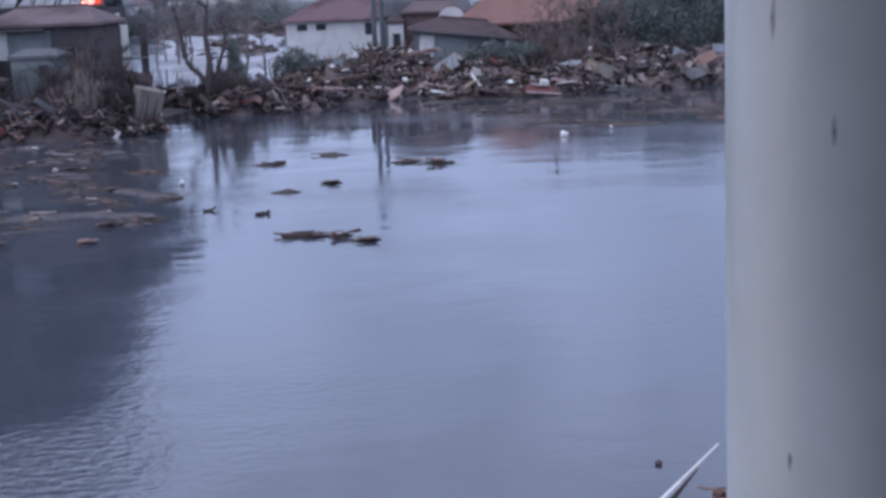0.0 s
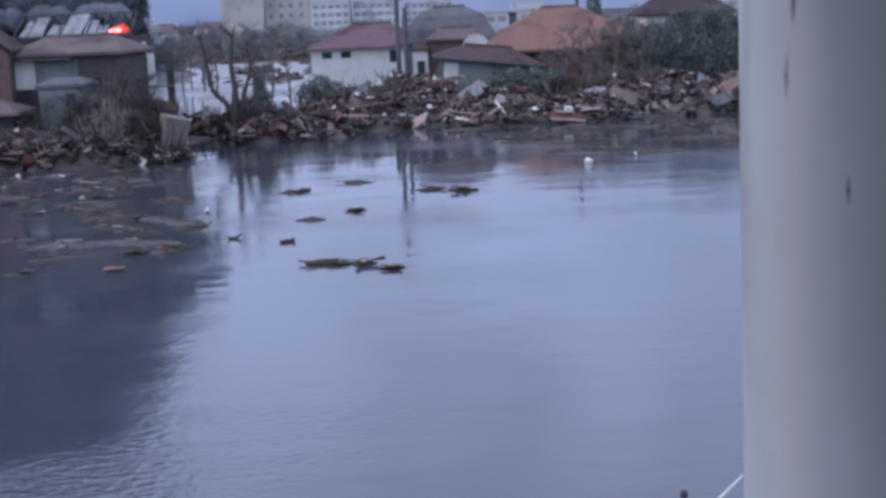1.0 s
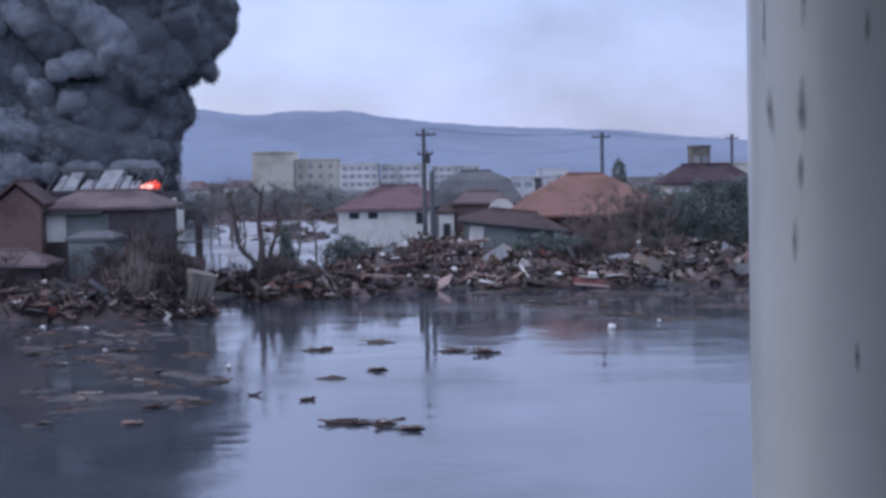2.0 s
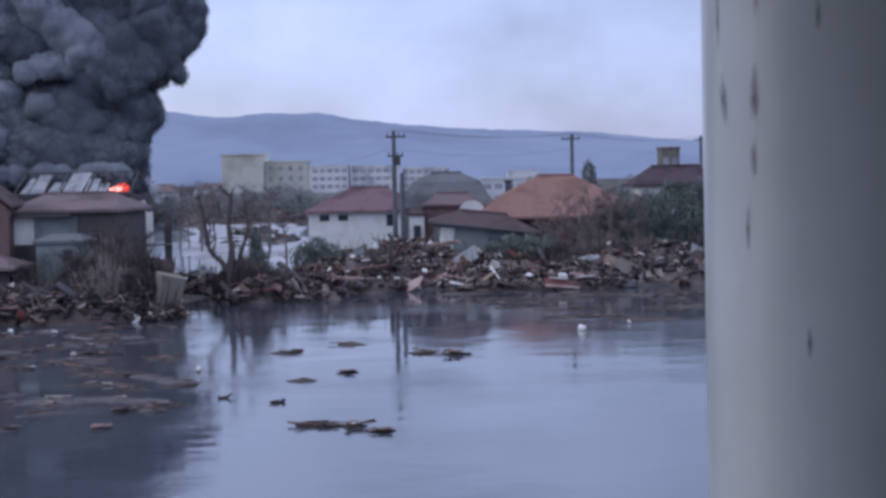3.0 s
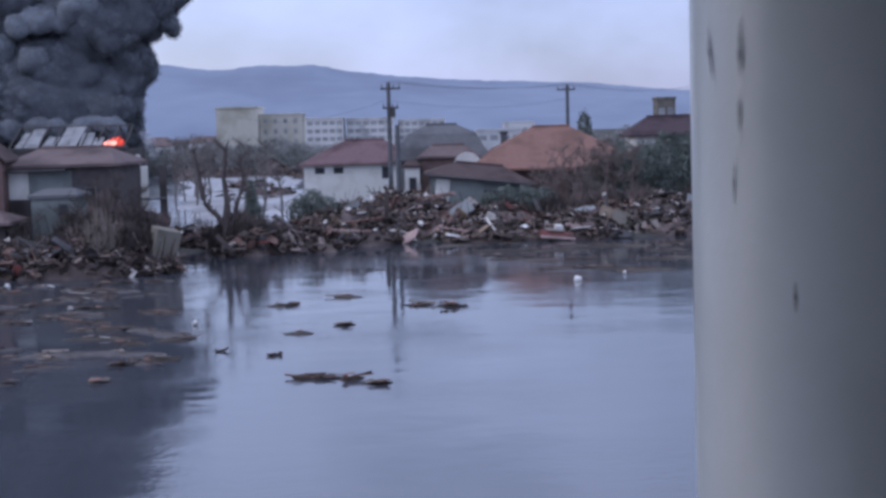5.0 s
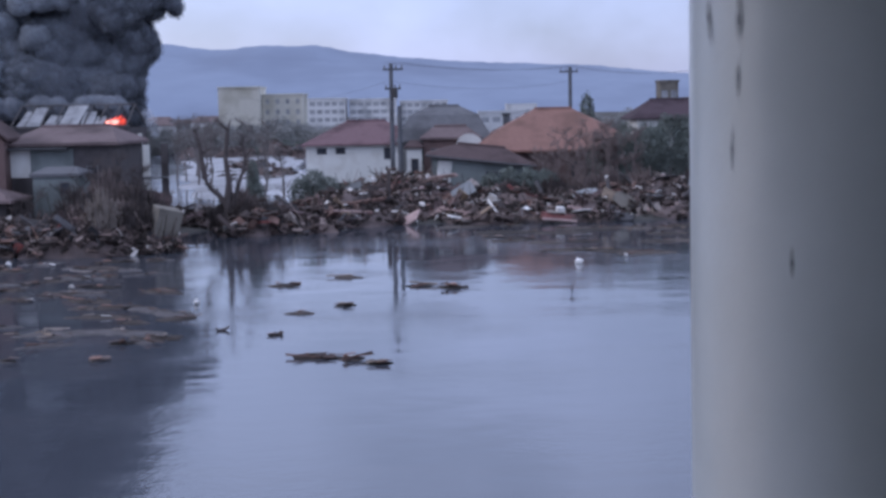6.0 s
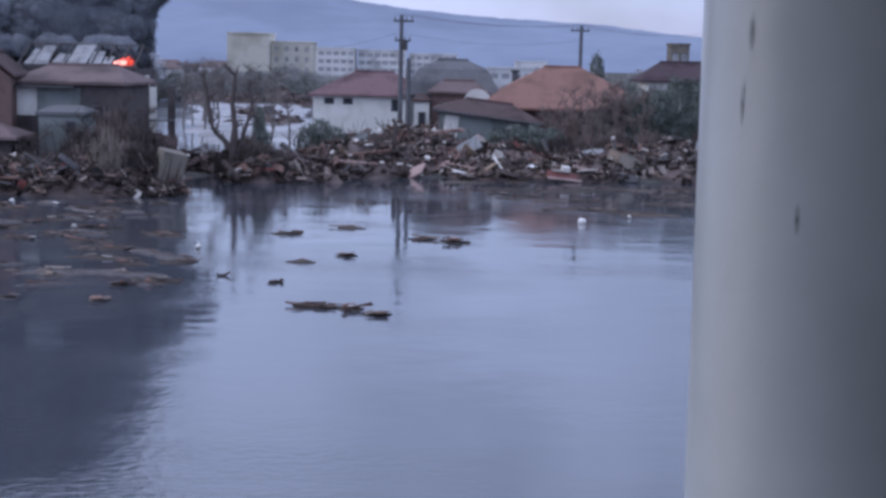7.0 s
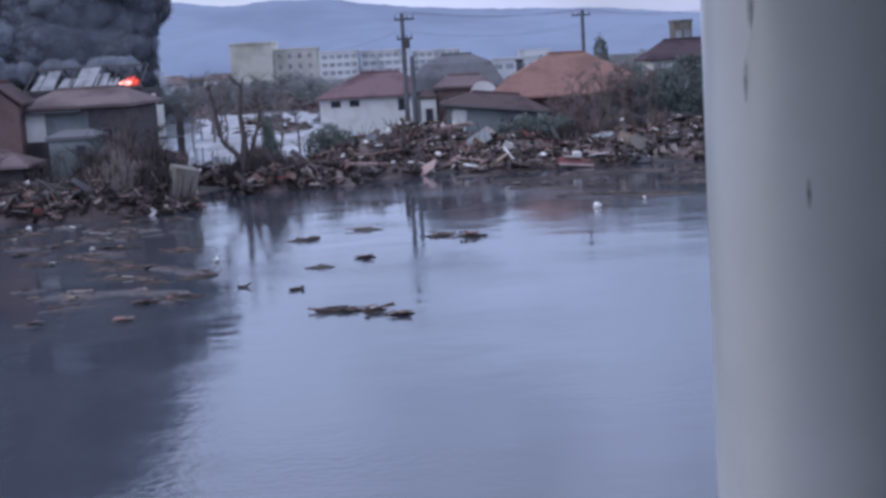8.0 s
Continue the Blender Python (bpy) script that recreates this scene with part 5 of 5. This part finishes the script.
heap(15.2, 98, 5.4, 8.5, 1.9, 270, 109, "heap of torn boards and beige panels below a hedge")
heap(22.5, 99, 5.0, 8.0, 1.9, 60, 110, "heap of torn boards below a hedge")

heap(-36, 236, 4.0, 3.0, 1.6, 40, 120, "low dark heap of wreckage beyond the slush field", MURK)
heap(-29, 240, 3.4, 3.0, 2.2, 40, 121, "low dark heap of wreckage beyond the slush field", MURK)
heap(-23.5, 232, 2.6, 2.6, 2.4, 30, 122, "low dark heap of wreckage beyond the slush field", MURK)
heap(-44, 240, 4.0, 3.0, 1.8, 30, 123, "low dark heap of wreckage beyond the slush field", MURK)
heap(-27, 190, 3.6, 5.0, 0.8, 30, 124, "thin strip of wreckage stranded on the slush field", MURK)
heap(-20.5, 165, 2.8, 4.0, 0.6, 25, 125, "thin strip of wreckage stranded on the slush field", MURK)

# single pieces that stand out in the wreckage
def loose(mname, x, y, l, w, rx, ry, rz, label, th=0.06, lift=0.25):
    """A board that stands out, lying on the heap below it."""
    best = None
    for ob, hx_, hy_ in HEAPS:
        ox, oy = ob.matrix_basis.translation.x, ob.matrix_basis.translation.y
        z = dome(x - ox, y - oy, hx_, hy_, 1)
        if best is None or z > best[0]:
            best = (z, ob, x - ox, y - oy, hx_, hy_)
    _, ob, lx, ly, hx_, hy_ = best
    top = max((v.co.z for v in ob.children[0].data.vertices if abs(v.co.x - lx) < 0.8 and abs(v.co.y - ly) < 0.8), default=0.0)
    o = part("board", plank_bm(l, w, th, rnd), M[mname], ob, label)
    o.matrix_basis = pose(lx, ly, max(top, 0) + lift, rx, ry, rz)
    return o


loose("white_board", -6.4, 90.6, 1.5, 0.9, 45, -10, 0, "clean white board", 0.06, 0.6)
loose("white_board", -6.7, 87.3, 0.7, 0.6, 55, 0, 20, "white board at the water's edge", 0.2, 0.05)
loose("pink_plaster", -8.5, 90.4, 2.0, 0.6, 40, 4, -6, "long pinkish plank", 0.06, 0.6)
loose("pink_plaster", -7.6, 92.5, 1.5, 1.0, 60, 40, 10, "torn pinkish plaster panel")
loose("grey_wood", -5.2, 89.5, 1.0, 0.6, 50, 10, 10, "pale grey board")
loose("white_board", 3.85, 88.8, 1.15, 0.5, 35, 0, 0, "white board lying in shallow water", 0.06, 0.1)
loose("white_board", -0.4, 93.5, 0.9, 0.55, 40, 15, 0, "white board")
loose("white_board", -3.1, 95.5, 0.5, 0.6, 70, 0, 10, "small white board")
loose("white_board", -2.0, 96, 0.8, 0.4, 45, -25, 0, "small white board")
loose("white_board", -5.9, 96.5, 0.6, 0.7, 65, 25, 0, "small white board")
loose("pink_plaster", -5.0, 96.5, 0.9, 0.6, 55, -30, 0, "torn pinkish plaster panel")
loose("grey_wood", 2.2, 90.5, 1.1, 0.45, 40, 12, 0, "pale grey board")
loose("white_board", 15.2, 92.6, 2.2, 1.0, 48, 0, 0, "broad white board", 0.08, 0.9)
loose("grey_wood", 15.8, 91.5, 2.2, 0.6, 35, 0, 5, "wide grey board")
loose("white_board", 17.0, 95.6, 2.0, 0.7, 48, -16, 0, "white board leaning in the heap", 0.06, 1.3)
loose("tan_wood", 12.0, 92.4, 2.8, 1.1, 55, 35, 0, "large beige torn panel", 0.06, 1.0)
loose("grey_wood", 11.0, 95.5, 1.5, 0.7, 40, -20, 0, "beige board on dark wreckage", 0.06, 0.5)
loose("white_board", 8.7, 91.6, 0.8, 0.5, 40, 0, 0, "small white board")
loose("white_board", -24.0, 73.8, 1.5, 0.32, 30, 14, -8, "long white plank at the waterline")
loose("red_sheet", -25.6, 74.4, 2.4, 0.9, 55, 5, 0, "crumpled dark red sheet")
loose("blue_sheet", -27.6, 73.9, 1.6, 0.9, 50, 0, 0, "crumpled blue sheet")
loose("white_board", -20.3, 72.4, 0.3, 0.4, 75, 0, 0, "small white block at the waterline", 0.2, 0.1)
loose("beige", -12.6, 82.9, 1.9, 0.7, 40, 18, 10, "beige slab at the waterline")
loose("white_board", -12.0, 83.2, 0.8, 0.5, 45, -12, 0, "pale grey board")
loose("beige", 12.6, 91.8, 2.4, 1.1, 60, 32, 0, "large beige torn panel", 0.08, 0.9)
loose("grey_wood", 13.6, 91.0, 2.0, 0.9, 55, -18, 0, "grey wall panel", 0.08, 0.5)
loose("grey_wood", 10.6, 90.8, 1.6, 0.7, 50, 10, 0, "grey wall panel", 0.08, 0.5)
loose("pink_plaster", 16.8, 92.6, 2.0, 0.7, 45, 8, 0, "pinkish plaster panel", 0.08, 0.4)
loose("grey_wood", 5.6, 90.2, 1.4, 0.5, 40, -8, 0, "pale grey board", 0.06, 0.3)
loose("pink_plaster", 1.2, 91.0, 1.7, 0.6, 45, 6, 0, "pinkish plaster panel", 0.06, 0.3)
loose("white_board", 2.4, 91.8, 1.0, 0.35, 40, 20, 0, "narrow white board", 0.06, 0.4)
loose("pink_plaster", -8.2, 90.2, 2.2, 0.7, 35, -5, 4, "long pinkish plaster panel", 0.06, 0.3)
loose("grey_wood", -9.6, 90.0, 1.4, 0.6, 40, 5, 0, "pale grey board", 0.06, 0.3)
loose("beige", 18.2, 93.0, 2.2, 0.9, 50, -24, 0, "large beige torn panel", 0.08, 0.7)
loose("pink_plaster", 14.8, 95.0, 1.8, 0.8, 55, 14, 0, "pinkish plaster panel", 0.08, 1.3)
loose("white_board", 16.4, 94.2, 1.3, 0.5, 48, 30, 0, "broken white board", 0.06, 1.0)
loose("white_board", 19.6, 95.4, 1.5, 0.6, 52, -10, 0, "broken white board", 0.06, 1.2)
loose("grey_wood", 20.8, 93.6, 1.8, 0.7, 50, 16, 0, "grey wall panel", 0.08, 0.6)
# capsized skiff
boat = thing("skiff", 7.6, 90.2, 0.0, "small capsized skiff, white above and dark red below", "boat")
boat.matrix_basis = pose(7.45, 88.6, 0.30, 8, 6, 8) @ Matrix.Diagonal((0.85, 0.85, 0.9, 1))
bm = bmesh.new()
secs = []
for i in range(9):
    u = i / 8
    w = 0.62 * math.sin(math.pi * (0.12 + 0.80 * u)) ** 0.6 + 0.05
    secs.append([bm.verts.new((-1.3 + 2.6 * u, w * math.cos(a), 0.45 * math.sin(a) * (1 - 0.3 * u))) for a in np.linspace(0, math.pi, 9)])
for a, b in zip(secs, secs[1:]):
    for i in range(8):
        bm.faces.new((a[i], b[i], b[i + 1], a[i + 1])).smooth = True
bm.faces.new(secs[0])
bm.faces.new(secs[-1][::-1])
part("hull", bm, M["red_sheet"], boat)
part("gunwale", a_box(-1.35, 1.35, -0.72, -0.6, -0.08, 0.1, bevel=0.03), M["pink_plaster"], boat)
part("deck_board", a_box(-0.9, 0.5, -0.4, 0.3, 0.42, 0.5, bevel=0.02), M["grey_wood"], boat)
part("deck_board", a_box(-0.2, 0.4, -0.3, 0.3, 0.5, 0.85, bevel=0.04), M["white_board"], boat)

# ---- floating wreckage ----
def raft(x, y, l, w, n, seed, label, mix, turn=0.0, mat_name="flotsam", high=0.0, shrink=0.8):
    """A drift of wreckage: a ragged low mat with boards across it."""
    r = random.Random(seed)
    l, w = l * shrink, w * shrink
    ob = thing("floating_debris", x, y, 0, label, "floating debris", "floating wreckage")
    ob.matrix_basis = pose(x, y, 0, 0, 0, turn)
    verts, faces = [], []
    nu, nv = 26, 5
    for j in range(nv + 1):
        for i in range(nu):
            a = 2 * math.pi * i / nu
            k = j / nv
            rag = 1 + 0.45 * noise.noise((math.cos(a) * 1.6 + seed, math.sin(a) * 1.6, 2)) + 0.25 * noise.noise((math.cos(a) * 5 + seed, math.sin(a) * 5, 7))
            verts.append((math.cos(a) * l / 2 * k * rag, math.sin(a) * w / 2 * k * rag, 0.07 * (1 - k) + (0.10 + high) * max(0, noise.noise((k * 4 + seed, a * 2, 5))) * (1 - k) - (0.06 if j == nv else 0) + 0.02))
    for j in range(nv):
        for i in range(nu):
            a, b = j * nu + i, j * nu + (i + 1) % nu
            faces.append((a, b, b + nu, a + nu))
    o = new("matted_flotsam", raw("matted_flotsam", verts, faces, M[mat_name]))
    o.parent = ob
    for k in range(n):
        a, q = r.uniform(0, 6.3), math.sqrt(r.random()) * 0.85
        piece(ob, r.choice(mix), math.cos(a) * l / 2 * q, math.sin(a) * w / 2 * q, 0.07 + r.uniform(0, 0.06 + high), r.uniform(-8, 8), r.uniform(-6, 6), r.uniform(-35, 35) + (180 if r.random() < 0.5 else 0), r.uniform(0.18, 0.42), r.randrange(8))
    return ob


DARK = ["dark_wood"] * 5 + ["brown_wood"] * 3 + ["tar"]
WARM = ["brown_wood"] * 4 + ["dark_wood"] * 3 + ["tan_wood"] * 2
raft(-7.0, 58.6, 1.9, 1.0, 8, 1, "dark raft of floating planks", DARK, 6)
raft(0.25, 57.0, 1.9, 1.1, 12, 2, "dark brown raft of floating wreckage", DARK, 0, high=0.08)
raft(-1.1, 57.6, 1.5, 0.7, 4, 3, "thin drift of brown floating wood", WARM, 0)
raft(-4.0, 41.0, 2.2, 0.9, 12, 4, "raft of brown boards drifting on the flood", DARK, -4)
raft(-2.85, 40.6, 1.0, 0.7, 8, 5, "raft of broken boards with a white scrap", WARM + ["white_board"], 10, high=0.05)
raft(-2.0, 39.9, 1.1, 0.7, 7, 6, "raft of tan boards drifting on the flood", ["tan_wood", "brown_wood", "grey_wood"], 18)
raft(-4.4, 61.1, 1.9, 0.9, 3, 8, "thin drift of grey flotsam", WARM)
raft(-3.9, 52.2, 1.2, 0.9, 4, 9, "small drift of brown flotsam", WARM, 15)
raft(-5.8, 45.4, 0.6, 0.4, 2, 10, "small drift of flotsam", WARM)
raft(-5.4, 50.3, 1.6, 0.6, 1, 13, "faint drift of flotsam just awash", WARM)
sharp = thing("floating_branch", -7.75, 46.6, 0.0, "dark upturned branch stub in the water", "branch")
sharp.matrix_basis = pose(-7.75, 46.6, 0, 0, 0, 20) @ Matrix.Diagonal((0.7, 0.7, 0.7, 1))
bm = bmesh.new()
limb(bm, (-0.28, 0, 0.0), (0.05, 0, 0.05), 0.09, 0.09, rnd, 0.1, 2)
limb(bm, (0.05, 0, 0.05), (0.32, 0, 0.20), 0.08, 0.04, rnd, 0.1, 2)
limb(bm, (-0.28, 0, 0.02), (-0.36, 0, 0.18), 0.06, 0.03, rnd, 0.1, 2)
part("branch", bm, M["bark"], sharp)
# dark scraps stranded on the slush field
r = random.Random(55)
for k in range(16):
    y = 132 + 108 * r.random()
    x = -24 - (y - 126) * 0.17 + r.random() * (11 + (y - 126) * 0.08)
    s = raft(x, y, r.uniform(1.5, 4.5), r.uniform(2.0, 6.0), 4, 500 + k, "dark scraps stranded on the slush field", DARK, r.uniform(-20, 20), high=0.3)
    s.location.z = 0.12
# dense drift under the left bank
r = random.Random(77)
for k in range(58):
    u, v = r.random(), r.random()
    y = 40 + 30 * v ** 0.8
    x = -0.34 * y + u * (0.34 * y - 9.0 - 0.10 * (y - 40))
    if y > 53 and x > -0.212 * y:
        x -= 4.0
    raft(x, y, r.uniform(0.9, 3.4), r.uniform(0.5, 1.6), r.randrange(2, 7), 200 + k, "drift of brown flotsam and scraps under the bank", DARK + ["grey_wood", "white_board"] if k % 4 == 0 else DARK + ["grey_wood"], r.uniform(-30, 30), r.choice(("flotsam", "flotsam", "silt_foam")))
raft(-13.0, 46.6, 6.0, 1.7, 9, 300, "long pale foamy drift of scraps", ["grey_wood", "tan_wood"], 10, "silt_foam")
# drift along the right bank
for k in range(34):
    x = 1.0 + r.random() * 16
    y = 69 + r.random() * 18 - max(0, 6 - x) * -1.2
    raft(x, y, r.uniform(2.0, 5.0), r.uniform(1.2, 3.4), r.randrange(1, 6), 330 + k, "thin drift of grey-brown flotsam below the bank", WARM + ["grey_wood"], r.uniform(-15, 15))
for x, y, s in ((-16.4, 59.0, 0.36), (6.45, 65.2, 0.42), (9.1, 67.7, 0.25), (-22.3, 68.9, 0.32), (-9.9, 53.4, 0.3)):
    o = solid("floating_drum", chunk_bm(s * 0.55, rnd), M["white_board"], "small white plastic drum bobbing in the flood", "drum", "white drums")
    o.matrix_basis = pose(x, y, 0.08, 0, 20, rnd.uniform(0, 180)) @ Matrix.Diagonal((1, 0.8, 1.2, 1))

# capsized white hull and flotsam close below the column
def wedge(l, h0, h1, w, drop):
    """A tapering strip along x, deep at one end, with its top edge lifted above a lower strip."""
    bm = bmesh.new()
    v = [bm.verts.new(p) for p in ((0, -w, -drop - h0), (0, w, -drop - h0), (0, w, -drop), (0, -w, -drop), (l, -w * 0.3, -drop - h1), (l, w * 0.3, -drop - h1), (l, w * 0.3, -drop), (l, -w * 0.3, -drop))]
    for f in ((0, 1, 2, 3), (7, 6, 5, 4), (0, 4, 5, 1), (1, 5, 6, 2), (2, 6, 7, 3), (3, 7, 4, 0)):
        bm.faces.new([v[k] for k in f])
    bmesh.ops.recalc_face_normals(bm, faces=bm.faces)
    return bm


hull = thing("white_plank", 3.04, 18.3, 0.0, "tapering white plank with dark underside rising from floating rubbish", "plank")
o = part("board", wedge(1.6, 0.10, 0.015, 0.035, 0.0), M["white_board"], hull)
o.matrix_basis = pose(-0.25, -0.2, -0.02, 0, -27, 33)
o = part("underside", wedge(1.1, 0.22, 0.02, 0.03, 0.06), M["dark_wood"], hull, "dark wet wooden underside")
o.matrix_basis = pose(-0.25, -0.2, -0.02, 0, -27, 33)
raft(4.05, 18.1, 0.8, 0.7, 12, 400, "floating clump of dark rubbish", DARK, 0, high=0.15)
o = solid("floating_branch", chunk_bm(0.07, rnd), M["bark"], "dark stub of wood just above the water", "branch")
o.matrix_basis = pose(3.3, 20.0, 0.03)
